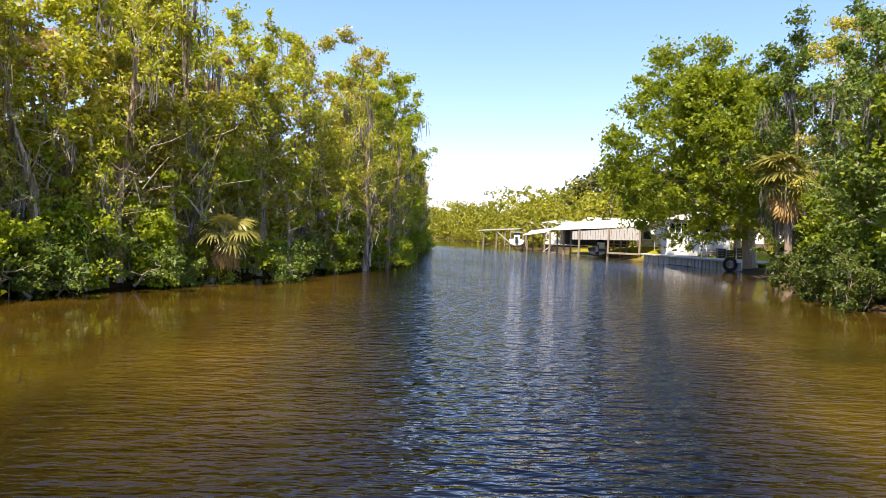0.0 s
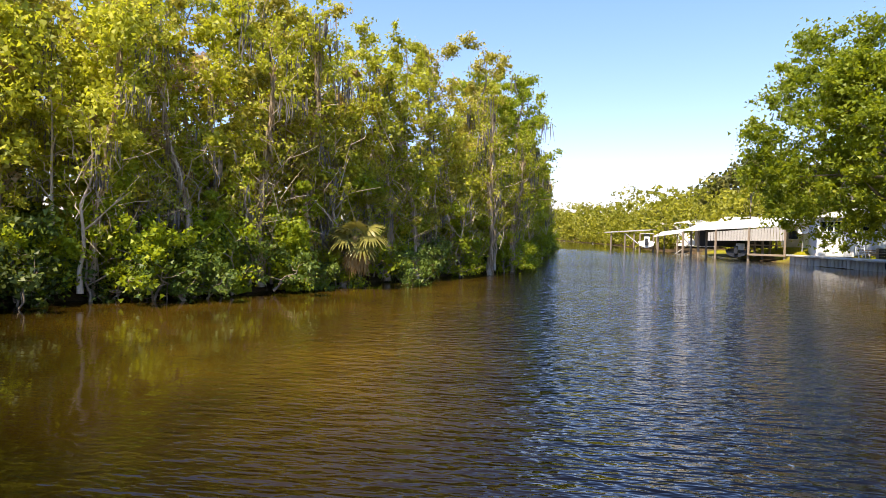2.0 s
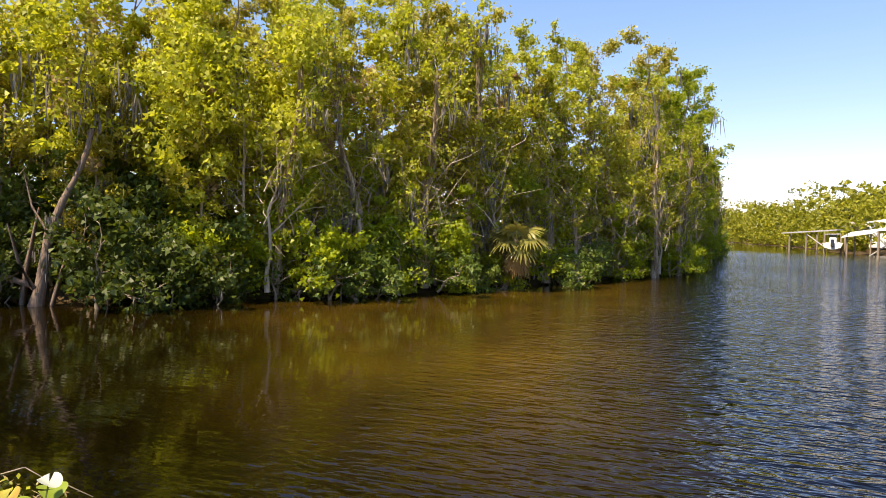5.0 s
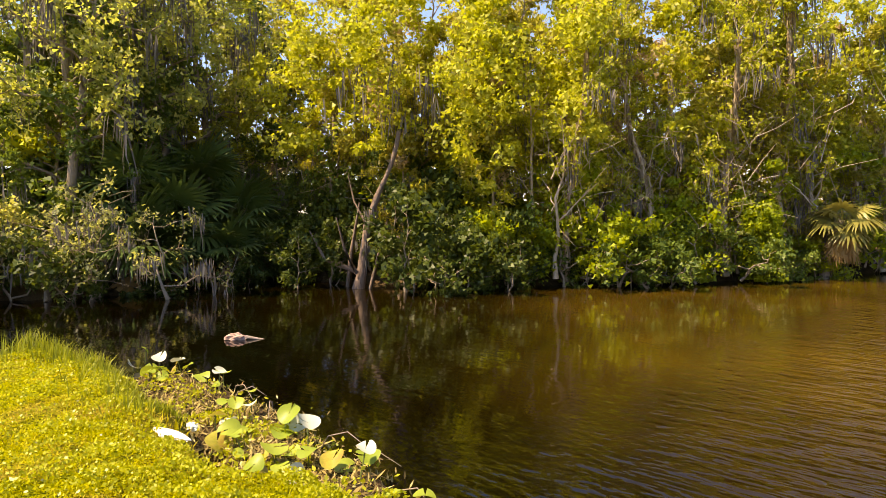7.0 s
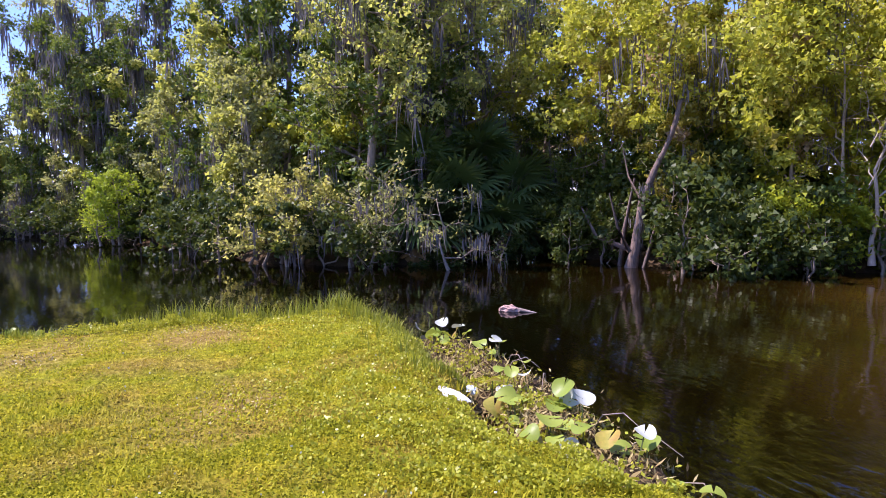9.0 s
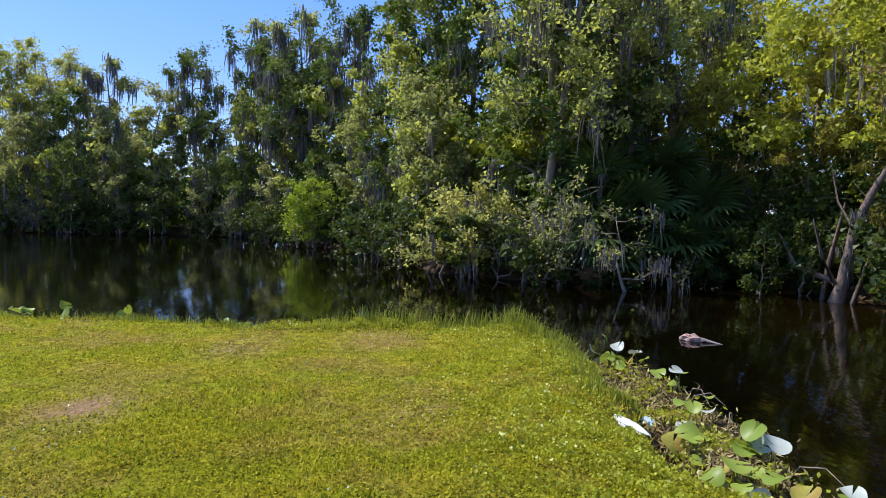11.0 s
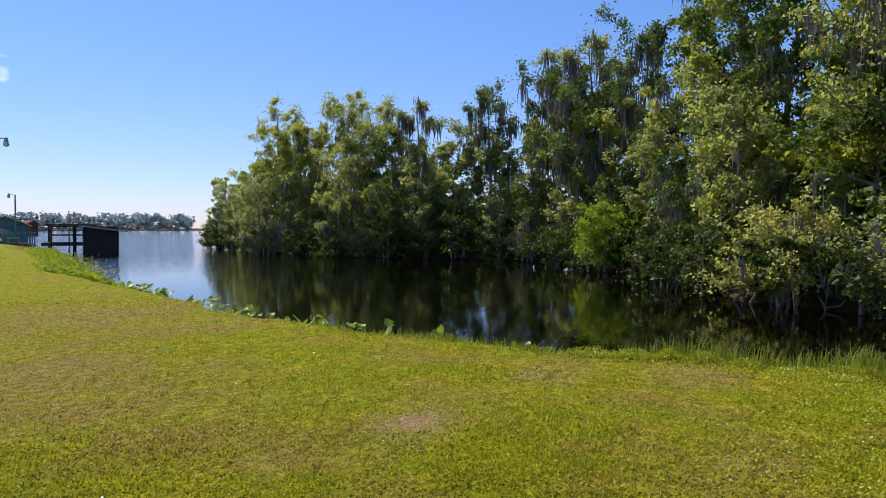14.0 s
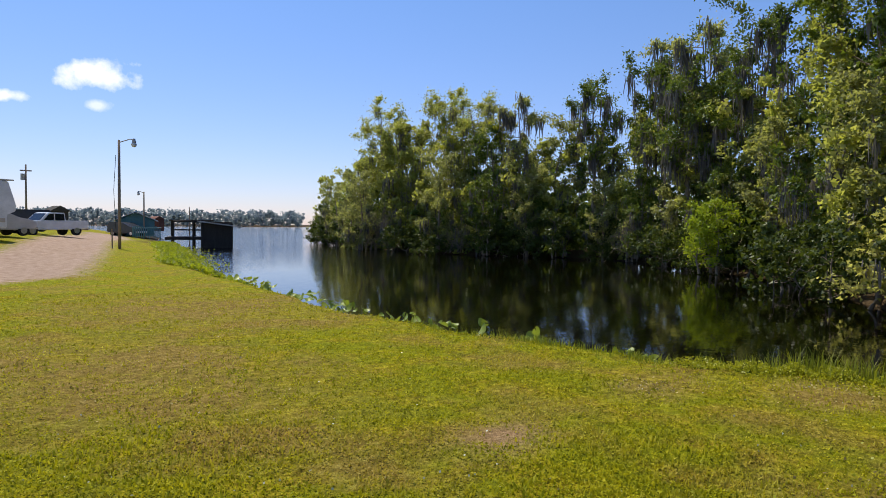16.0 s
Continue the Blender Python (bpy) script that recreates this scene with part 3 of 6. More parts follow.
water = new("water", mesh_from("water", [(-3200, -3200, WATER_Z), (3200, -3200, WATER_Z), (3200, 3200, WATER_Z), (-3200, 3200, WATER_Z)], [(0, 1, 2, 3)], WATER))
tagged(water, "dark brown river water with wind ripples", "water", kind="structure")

# ---- woods ----
rng = np.random.default_rng(11)


def shore_points(poly, a, b, step, rng, back, jitter):
    """Points behind a stretch of shore, from corner a to corner b of the polygon."""
    pts = np.array(poly[a:b + 1], float)
    run = np.r_[0, np.cumsum(np.linalg.norm(np.diff(pts, axis=0), axis=1))]
    out = []
    for s in np.arange(0, run[-1], step):
        s = s + rng.uniform(-0.3, 0.3) * step
        p, q = (np.array([np.interp(v, run, pts[:, 0]), np.interp(v, run, pts[:, 1])]) for v in (s, s + 0.5))
        d = unit(q - p + 1e-6)
        n = np.array([d[1], -d[0]])
        i, o = p + 0.2 * n, p - 0.2 * n
        if signed(poly, i[:1], i[1:])[0] < signed(poly, o[:1], o[1:])[0]:
            n = -n
        out.append(p + n * (back + rng.uniform(-jitter, jitter)))
    return out


def leaf_mass(name, seed, poly, a, b, near, far, low, high, count, size, leaf, label, clumps=400, clump=1.0, dip=0.28):
    """Leaves without number in a belt behind a stretch of shore, gathered in clumps."""
    r = np.random.default_rng(seed)
    spots = []
    while len(spots) < clumps:
        spots += shore_points(poly, a, b, 3.0, r, (near + far) / 2, (far - near) / 2)
    spots = np.array(spots)[r.permutation(len(spots))[:clumps]]
    g = lie(spots[:, 0], spots[:, 1])
    crest = 1 - dip + dip * np.sin(spots[:, 0] * 0.31 + 1.3 * np.sin(spots[:, 1] * 0.23))
    z = g + low + (high * crest - low) * r.uniform(0, 1, clumps) ** 0.8
    c = np.column_stack([spots, z])
    pick = r.integers(clumps, size=count)
    ball = unit(r.normal(size=(count, 3)))
    off = ball * clump * r.uniform(0.3, 1.2, clumps)[pick][:, None] * r.uniform(0.3, 1, (count, 1)) ** 0.6 * [1, 1, 0.75]
    v, f = leaf_tris(r, c[pick] + off, size, 0.5, ball * 0.8)
    v = v.reshape(-1, 3, 3)
    v = v[v[:, :, 2].min(1) > WATER_Z + 0.04].reshape(-1, 3)
    f = np.arange(len(v)).reshape(-1, 3)
    return tagged(new(name, mesh_from(name, v, f, leaf)), label, "foliage", kind="stuff")


WESTERN, COVE, WATERLINE, EASTERN = "trees along the west bank", "mossy trees round the cove", "bushes at the waterline", "trees on the east bank"
slim = [make_tree("slender_tree", 20 + k, (SPRING, OLIVE, OLIVE, SPRING)[k], (PALE_BARK, PALE_BARK, BARK, PALE_BARK)[k], 10, 4800, 0.32, 0.16, 0.105, moss=70, moss_len=0.7,
                  label="slender yellow-green riverside tree with grey trunk and moss", group=WESTERN, extra_twigs=50, sides=7,
                  base=0.25, spread=2.0, limbs=20, wob=0.2, r0=0.11, twigs=4, lean=(0.02 * k, -0.03), top=0.6, rise=0.7)
        for k in range(4)]
leafy = [make_tree("leafy_tree", 40 + k, (GREEN, OLIVE, SPRING)[k], BARK, 10, 5800, 0.42, 0.17, 0.11, moss=110, moss_len=1.0,
                   label="broad green riverside tree hung with grey moss", group=WESTERN, extra_twigs=30, sides=7,
                   base=0.15, spread=2.7, limbs=20, wob=0.2, r0=0.17, twigs=5, top=0.5)
         for k in range(3)]
bank_bush = [make_tree("bank_bush", 60 + k, (GREEN, GREEN, DARK, GREEN)[k], BARK, H, 1700, 0.3, 0.13, 0.085,
                       label="dense green bush overhanging the water", group=WATERLINE, stems=3, stem_spread=0.45, sides=4,
                       base=0.05, spread=1.1, limbs=5, wob=0.12, r0=0.035, twigs=1, rise=0.3, top=0.6)
             for k, H in enumerate((1.5, 2.0, 1.3, 2.3))]
# these bushes carry the shade of the bank in their leaf colour
cove_bush = [make_tree("cove_bush", 66 + k, SHADED_LEAF, BARK, H, 1500, 0.3, 0.16, 0.105, label="waterside bush with shade put into its dark leaf colour", group=WATERLINE, stems=3, stem_spread=0.45,
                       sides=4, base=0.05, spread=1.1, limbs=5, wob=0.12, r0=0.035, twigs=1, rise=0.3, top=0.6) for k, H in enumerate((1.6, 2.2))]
twiggy = make_tree("bare_shrub", 70, COVE_LEAF, BARK, 2.6, 350, 0.3, 0.12, 0.08, moss=80, moss_len=0.6,
                   label="half-bare grey twiggy shrub hung with moss", group=WATERLINE, stems=6, stem_spread=0.4, extra_twigs=40, sides=4,
                   base=0.1, spread=1.2, limbs=6, wob=0.15, r0=0.03, twigs=4, rise=0.7, top=0.6)

for x, y in shore_points(WEST, 4, 10, 1.5, rng, 0.25, 0.3):
    plant(bank_bush[rng.integers(4)], x, y, turn=rng.uniform(0, 360), scale=rng.uniform(0.7, 1.15))
sapling = make_tree("bare_sapling", 72, SPRING, PALE_BARK, 6.5, 700, 0.3, 0.14, 0.09, moss=50, moss_len=0.6,
                    label="thin grey sapling with few leaves and moss", group=WESTERN, extra_twigs=16, stems=2, stem_spread=0.5, sides=7,
                    base=0.35, spread=1.3, limbs=9, wob=0.2, r0=0.06, twigs=2, rise=0.9, top=0.5)
for x, y in shore_points(WEST, 5, 12, 2.6, rng, 0.5, 0.35):
    if math.hypot(x + 17.6, y - 7.6) < 3:
        continue
    plant(sapling, x, y, turn=rng.uniform(0, 360), scale=rng.uniform(0.7, 1.25))
for x, y in shore_points(WEST, 6, 10, 3.4, rng, 0.9, 0.3):
    plant(twiggy, x, y, turn=rng.uniform(0, 360), scale=rng.uniform(0.8, 1.3))
# moss-shaggy trunks standing at the edge
shaggy = make_tree("mossy_tree", 74, SPRING, PALE_BARK, 8.5, 1100, 0.32, 0.15, 0.1, moss=40, moss_len=0.7, label="crooked pale tree with shaggy moss on its trunk", group=WESTERN,
                   extra_twigs=24, sides=8, shag=110, base=0.4, spread=1.7, limbs=11, wob=0.27, r0=0.095, twigs=3, rise=0.85, top=0.7)
for x, y in shore_points(WEST, 6, 12, 2.7, rng, 0.1, 0.4):
    if math.hypot(x + 17.6, y - 7.6) < 3.2:
        continue
    plant(shaggy, x, y, turn=rng.uniform(0, 360), scale=rng.uniform(0.75, 1.1), tilt=rng.uniform(-5, 5))
# the skyline of the west bank: place and height of each crown
for k, (x, y, h) in enumerate([(-15.0, 16.6, 9.6), (-14.6, 18.2, 9.4), (-14.0, 20.0, 9.8), (-13.6, 22.6, 9.4), (-12.8, 25.6, 9.9), (-12.7, 29.0, 10.3), (-12.6, 32.8, 10.9),
                               (-13.2, 37.5, 10.6), (-14.1, 44.6, 10.2), (-15.4, 52.8, 9.4), (-17.2, 62.0, 8.8), (-14.9, 48.5, 9.8), (-16.2, 57.0, 9.2), (-13.7, 41.0, 10.2), (-18.2, 68.0, 8.4), (-21.9, 7.9, 9.6), (-20.7, 10.8, 9.9), (-21.4, 13.6, 9.6),
                               (-19.4, 15.6, 10.4), (-17.2, 19.8, 11.2), (-25.3, 8.2, 10.2), (-24.9, 12.2, 9.8), (-23.2, 15.5, 9.2), (-18.3, 12.2, 9.4), (-16.6, 14.2, 9.2), (-23.0, 10.0, 10.0), (-17.2, 17.1, 10.0), (-17.9, 16.1, 8.6)]):
    plant(slim[2 if x < -18 else k % 4], x, y, turn=rng.uniform(0, 360), scale=h / 10.2)
for x, y in shore_points(WEST, 5, 12, 3.2, rng, 1.6, 0.6):
    plant(slim[rng.integers(4)], x, y, turn=rng.uniform(0, 360), scale=rng.uniform(0.35, 0.65))
for x, y in shore_points(WEST, 5, 14, 6.4, rng, 12.0, 1.5):
    plant(leafy[rng.integers(3)], x, y, turn=rng.uniform(0, 360), scale=rng.uniform(1.05, 1.25))
for x, y, h in [(-12.5, 35.6, 10.6), (-12.9, 40.0, 11.6), (-13.7, 45.0, 11.6), (-12.2, 33.0, 6.0), (-28.5, 16.4, 10.0), (-26.5, 15.2, 7.0)]:
    plant(leafy[0], x, y, turn=rng.uniform(0, 360), scale=h / 10.4)
# dark leaf colours put the cove's shade into these two masses
leaf_mass("undergrowth", 107, WEST, 11, 18, 1.3, 5.0, -0.2, 4.6, 26000, 0.19, DARK, "undergrowth by the cove, its shade put into dark leaf colour", 800, 0.5)
leaf_mass("undergrowth", 114, WEST, 11, 17, 3.0, 9.0, -0.4, 3.4, 24000, 0.3, SHADED_LEAF, "undergrowth behind the palms, its deep shade put into the leaf colour", 500, 0.7)
leaf_mass("bank_foliage", 117, WEST, 10, 13, -1.2, 2.4, 4.0, 8.6, 18000, 0.14, SPRING, "yellow-green leaves arching over the cove mouth", 230, 0.7)
leaf_mass("undergrowth", 101, WEST, 5, 12, 1.2, 5.0, 0.0, 3.2, 15000, 0.19, GREEN, "dense green undergrowth below the bank trees", 800, 0.5)
leaf_mass("undergrowth", 106, WEST, 10, 17, 3.5, 9, 4.0, 8.5, 11000, 0.26, SPRING, "yellow-green foliage deep in the swamp wood", 600, 0.7)
# the sunny face of the wood, leafy from the water up
leaf_mass("bank_foliage", 108, WEST, 4, 11, -0.1, 2.2, 0.2, 8.6, 56000, 0.15, SPRING, "yellow-green spring leaves along the face of the wood", 640, 0.62)
leaf_mass("bank_foliage", 109, WEST, 4, 10, -0.2, 1.2, 0.0, 4.2, 26000, 0.15, GREEN, "green leaves and vines along the face of the wood", 300, 0.5)
leaf_mass("dry_foliage", 118, WEST, 4, 12, 0.2, 3.5, 0.2, 8.0, 16000, 0.13, BROWN_LEAF, "tan dead leaves and twigs caught among the trees", 260, 0.5)
leaf_mass("bank_foliage", 116, WEST, 8, 10, -0.6, 0.5, -0.2, 2.6, 14000, 0.11, GREEN, "green leaves and vines overhanging the water", 150, 0.42)
leaf_mass("bank_foliage", 110, WEST, 4, 12, -0.1, 2.0, 0.6, 7.6, 36000, 0.145, OLIVE, "olive leaves along the face of the wood", 520, 0.55)
leaf_mass("undergrowth", 103, WEST, 3, 14, 13, 22, 0.0, 11.0, 20000, 0.48, OLIVE, "yellow-green foliage deep in the swamp wood", 900, 1.3)

# the cove and the mossy point
cypress = [make_tree("mossy_cypress", 80 + k, (DARK, COVE_LEAF)[k], BARK, 12, 5200, 0.55, 0.2, 0.125, moss=360, moss_len=1.5, moss_w=0.13,
                     label="tall cypress heavily hung with grey moss", group=COVE,
                     base=0.42, spread=2.5, limbs=17, wob=0.15, r0=0.2, twigs=3, rise=0.2, top=0.9) for k in range(2)]
crooked = make_tree("crooked_tree", 85, COVE_GREEN, BARK, 12, 5200, 0.6, 0.22, 0.14, moss=120, moss_len=1.0, moss_w=0.1,
                    label="tall open-crowned tree with bare upper limbs", group=COVE,
                    base=0.4, spread=2.9, limbs=16, wob=0.25, r0=0.2, twigs=4, rise=0.6, top=0.85)
shade = [make_tree("shade_tree", 90 + k, (DARK, COVE_LEAF, COVE_GREEN)[k], BARK, 8, 4300, 0.5, 0.215, 0.14, moss=150, moss_len=1.1, moss_w=0.1,
                   label="dense dark green tree with moss over the cove", group=COVE,
                   base=0.06, spread=2.4, limbs=18, wob=0.2, r0=0.15, twigs=4, top=0.5) for k in range(3)]
tall_dark = make_tree("shade_tree", 95, DARK, BARK, 10, 5600, 0.45, 0.19, 0.125, moss=140, moss_len=1.1, moss_w=0.1,
                      label="tall dark green tree with moss over the cove", group=COVE, sides=7,
                      base=0.15, spread=2.7, limbs=20, wob=0.2, r0=0.18, twigs=5, top=0.45)
canopy = make_tree("canopy_tree", 97, COVE_GREEN, BARK, 11, 6000, 0.5, 0.18, 0.115, moss=150, moss_len=1.3, moss_w=0.1, label="high-crowned green tree hung with moss above the palms", group=COVE, sides=7,
                   base=0.36, spread=3.6, limbs=20, wob=0.2, r0=0.19, twigs=5, rise=0.15, top=0.6)
models = {"n": canopy, "c": cypress[0], "y": cypress[1], "k": crooked, "d": shade[0], "o": shade[1], "g": shade[2], "l": tall_dark, "s": slim[0]}
heights = {"n": 11.5, "c": 12.6, "y": 12.6, "k": 12.8, "d": 8.8, "o": 8.8, "g": 8.8, "l": 10.4, "s": 10.2}
for kind, x, y, h in [("o", -48.0, -62.0, 3.4), ("o", -43.2, -52.5, 6.2), ("d", -42.2, -48.0, 8.4), ("g", -42.6, -45.6, 9.8), ("k", -41.1, -43.6, 11.8), ("g", -41.2, -40.5, 10.6), ("g", -42.0, -38.6, 10.8), ("o", -41.4, -34.6, 10.0), ("k", -41.6, -36.4, 12.0),
                      ("k", -42.0, -33.5, 11.4), ("d", -41.5, -30.8, 9.4), ("y", -40.9, -28.3, 11.0), ("o", -41.0, -25.8, 9.2), ("c", -40.7, -22.6, 11.2), ("g", -41.0, -19.8, 9.6),
                      ("c", -39.5, -17.2, 12.4), ("y", -38.4, -13.9, 12.9), ("d", -37.5, -12.0, 10.0), ("c", -36.5, -14.5, 10.6), ("l", -31.6, -6.3, 12.2), ("k", -29.1, -5.0, 13.0),
                      ("l", -27.6, -3.4, 11.8), ("d", -26.6, -1.0, 8.8), ("l", -27.6, 0.8, 10.8), ("c", -25.9, 3.2, 10.4), ("l", -23.4, 0.4, 11.5), ("s", -26.0, 5.8, 10.0),
                      ("o", -37.6, -42.6, 6.9), ("g", -38.6, -37.6, 7.0), ("o", -37.2, -33.4, 6.9), ("d", -37.6, -29.3, 5.7), ("o", -38.6, -26.4, 6.0), ("g", -39.4, -23.8, 5.2),
                      ("o", -39.4, -21.0, 5.8), ("d", -38.2, -18.2, 5.6), ("o", -36.6, -15.0, 5.6), ("d", -34.0, -12.0, 5.2), ("o", -40.3, -47.0, 6.0), ("d", -45.2, -56.5, 4.6),
                      ("c", -35.6, -10.4, 12.4), ("o", -34.4, -9.2, 7.2), ("n", -21.9, 0.2, 10.6), ("n", -22.9, 2.6, 11.0), ("n", -24.8, 4.4, 11.4), ("l", -29.6, 7.9, 12.0), ("o", -31.4, -8.0, 6.4), ("d", -28.0, -5.8, 6.6), ("o", -25.0, -4.0, 6.8), ("d", -23.2, -0.6, 6.4), ("d", -22.4, 2.0, 6.0), ("d", -26.5, 4.5, 7.5), ("o", -28.4, 7.5, 8.5), ("o", -27.0, 2.4, 8.0), ("d", -24.8, 6.8, 5.4), ("o", -29.0, 10.5, 9.0)]:
    plant(models[kind], x, y, turn=rng.uniform(0, 360), scale=(h + 0.15) / heights[kind])
for x, y in shore_points(WEST, 10, 28, 2.0, rng, 0.1, 0.35):
    if math.hypot(x + 17.6, y - 7.4) < 2.5 or math.hypot(x + 21.2, y - 3.6) < 2.7:
        continue
    plant((cove_bush + ([bank_bush[2], cove_bush[1]] if y > 5 else [cove_bush[0], twiggy if y < -12 else cove_bush[1]]))[rng.integers(4)], x, y, turn=rng.uniform(0, 360), scale=rng.uniform(0.8, 1.5))
for x, y, q in [(-41.4, -36.9, 1.75), (-41.0, -30.0, 1.45), (-42.0, -42.4, 1.4)]:
    tagged(plant(sapling, x, y, turn=rng.uniform(0, 360), scale=q), "tall nearly bare grey tree above the cove's woods", "tree", COVE)
leaf_mass("undergrowth", 104, WEST, 18, 28, 0.6, 5, -0.3, 4.6, 26000, 0.26, DARK, "dark foliage crowding the cove's edge", 650, 0.8)
for x, y in [(-19.7, 8.9), (-18.3, 9.7), (-17.0, 9.5), (-20.0, 7.4), (-16.5, 10.3), (-21.0, 6.6), (-15.9, 11.4), (-18.6, 10.6), (-19.6, 11.2), (-21.0, 12.0)]:
    plant((bank_bush[0], bank_bush[3])[rng.integers(2)] if x > -17 else cove_bush[rng.integers(2)], x, y, turn=rng.uniform(0, 360), scale=rng.uniform(1.0, 1.35))
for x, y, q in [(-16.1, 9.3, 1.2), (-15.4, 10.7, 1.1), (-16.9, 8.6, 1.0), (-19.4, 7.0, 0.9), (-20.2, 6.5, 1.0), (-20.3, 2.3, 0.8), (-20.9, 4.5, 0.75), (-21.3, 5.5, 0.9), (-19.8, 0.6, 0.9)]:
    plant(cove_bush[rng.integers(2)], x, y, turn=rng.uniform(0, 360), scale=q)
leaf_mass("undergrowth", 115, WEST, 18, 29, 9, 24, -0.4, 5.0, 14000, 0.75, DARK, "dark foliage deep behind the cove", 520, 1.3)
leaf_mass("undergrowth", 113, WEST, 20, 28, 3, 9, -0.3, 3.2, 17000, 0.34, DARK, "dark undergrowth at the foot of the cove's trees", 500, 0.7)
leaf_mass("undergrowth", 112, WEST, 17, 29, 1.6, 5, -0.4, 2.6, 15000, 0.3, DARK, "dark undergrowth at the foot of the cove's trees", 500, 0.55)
leaf_mass("bank_foliage", 111, WEST, 18, 29, 0.2, 3.4, -0.3, 8.4, 46000, 0.22, COVE_GREEN, "grey-green leaves hanging round the cove", 800, 0.55)
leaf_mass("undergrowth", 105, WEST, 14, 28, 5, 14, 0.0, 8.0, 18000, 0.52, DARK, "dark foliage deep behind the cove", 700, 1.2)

# ---- east bank, river bend, far shore ----
oak = make_tree("oak_tree", 120, OAK_LEAF, BARK, 14.0, 38000, 0.75, 0.31, 0.2, moss=30, shell=(-4.1, -0.6, 7.4, 6.3, 5.0, 5.9, 460), label="large round-crowned green tree beside the house", group=EASTERN,
                sides=8, base=0.26, spread=6.6, limbs=32, wob=0.3, r0=0.34, twigs=6, rise=0.3, top=0.45, lean=(-0.27, 0.04))
plant(oak, 10.9, 48.6, turn=0, scale=0.98)
for m, x, y, h in [(tall_dark, 13.2, 70.4, 18.0), (tall_dark, 12.6, 56.0, 15.5), (leafy[0], 12.2, 47.0, 12.5), (tall_dark, 11.6, 42.0, 13.8), (leafy[1], 12.0, 38.0, 13.6),
                   (tall_dark, 11.6, 32.5, 12.0), (tall_dark, 10.6, 26.2, 9.8), (shade[0], 11.0, 29.0, 8.0), (shade[0], 12.6, 40.0, 7.0), (leafy[1], 13.5, 28.0, 11.5),
                   (shade[0], 11.4, 44.0, 6.0), (leafy[0], 12.8, 63.0, 14.5), (leafy[0], 11.0, 74.0, 14.0)]:
    tagged(plant(m, x, y, turn=rng.uniform(0, 360), scale=h / (8.8 if m in shade else 10.4)), "broad green tree on the east bank", "tree", EASTERN)
for x, y in [(9.1, 25.4), (9.2, 28.2), (9.4, 31.0), (9.5, 26.4), (9.6, 29.4), (9.9, 32.6)]:
    plant(cove_bush[rng.integers(2)], x, y, turn=rng.uniform(0, 360), scale=rng.uniform(0.9, 1.3))
for x, y in [(-14.9, 12.3), (-14.5, 13.6), (-14.0, 15.0), (-13.6, 16.2), (10.2, 26.0), (10.4, 28.2), (10.4, 23.8)]:
    plant(bank_bush[rng.integers(3)], x, y, turn=rng.uniform(0, 360), scale=rng.uniform(1.0, 1.7))
# dark leaf colour makes the shaded hollow below the east bank trees
leaf_mass("undergrowth", 130, HOME, 40, 43, 1.5, 6, 0.0, 4.5, 9000, 0.3, DARK, "foliage under the east bank trees, their shade put into dark leaf", 200, 0.9)
leaf_mass("bank_foliage", 135, HOME, 41, 42, 0.3, 3.0, 0.6, 9.5, 24000, 0.2, OAK_LEAF, "green leaves hanging over the east bank", 420, 0.6)
leaf_mass("far_woods", 131, HOME, 30, 35, 0.2, 45, -0.4, 8.8, 72000, 0.52, FAR_LEAF, "yellow-green woods round the river bend", 3600, 1.3, 0.1)
leaf_mass("far_woods", 136, HOME, 31, 34, 0.0, 3.0, -0.4, 3.6, 9000, 0.42, FAR_LEAF, "yellow-green bushes at the water round the bend", 420, 0.8)
leaf_mass("far_woods", 132, WEST, 1, 4, 0.2, 16, -0.4, 8.4, 44000, 0.48, FAR_LEAF, "yellow-green woods round the river bend", 1500, 1.1, 0.1)
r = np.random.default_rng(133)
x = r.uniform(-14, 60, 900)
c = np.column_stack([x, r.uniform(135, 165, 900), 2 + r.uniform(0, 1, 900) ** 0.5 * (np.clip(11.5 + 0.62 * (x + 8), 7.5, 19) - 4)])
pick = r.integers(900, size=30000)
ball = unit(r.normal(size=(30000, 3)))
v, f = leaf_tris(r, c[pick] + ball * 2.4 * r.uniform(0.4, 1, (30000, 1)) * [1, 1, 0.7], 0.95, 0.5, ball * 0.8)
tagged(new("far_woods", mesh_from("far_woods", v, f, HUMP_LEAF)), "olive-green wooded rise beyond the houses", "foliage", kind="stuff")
leaf_mass("far_shore_woods", 134, SOUTH, 2, 6, 0, 22, 0.0, 11.5, 70000, 1.5, HAZE_LEAF, "far lake shore woods with haze put into their blue-green leaves", 6000, 2.2, 0.12)
for ob in slim + leafy + bank_bush + cypress + shade + cove_bush + [twiggy, crooked, oak, sapling, shaggy, tall_dark, canopy]:
    drop_model(ob)

# ---- buildings, boats, poles and vehicles ----
WHITE = grained("white_paint", (0.66, 0.66, 0.64), (0.84, 0.84, 0.82), 3, 0.6, 0.15, 0.01)
WHITE_ROOF = grained("white_metal_roof", (0.7, 0.7, 0.69), (0.85, 0.85, 0.84), 2, 0.45, 0.1, 0.01)
BEIGE = grained("beige_siding", (0.45, 0.38, 0.29), (0.62, 0.54, 0.43), 3, 0.8, 0.2, 0.01)
GREY_METAL = grained("weathered_metal", (0.3, 0.29, 0.28), (0.5, 0.48, 0.45), 4, 0.55, 0.25, 0.01, (6, 6, 0.6))
TIMBER = grained("weathered_timber", (0.12, 0.09, 0.065), (0.34, 0.27, 0.2), 5, 0.9, 0.5, 0.01, (1, 1, 0.3))
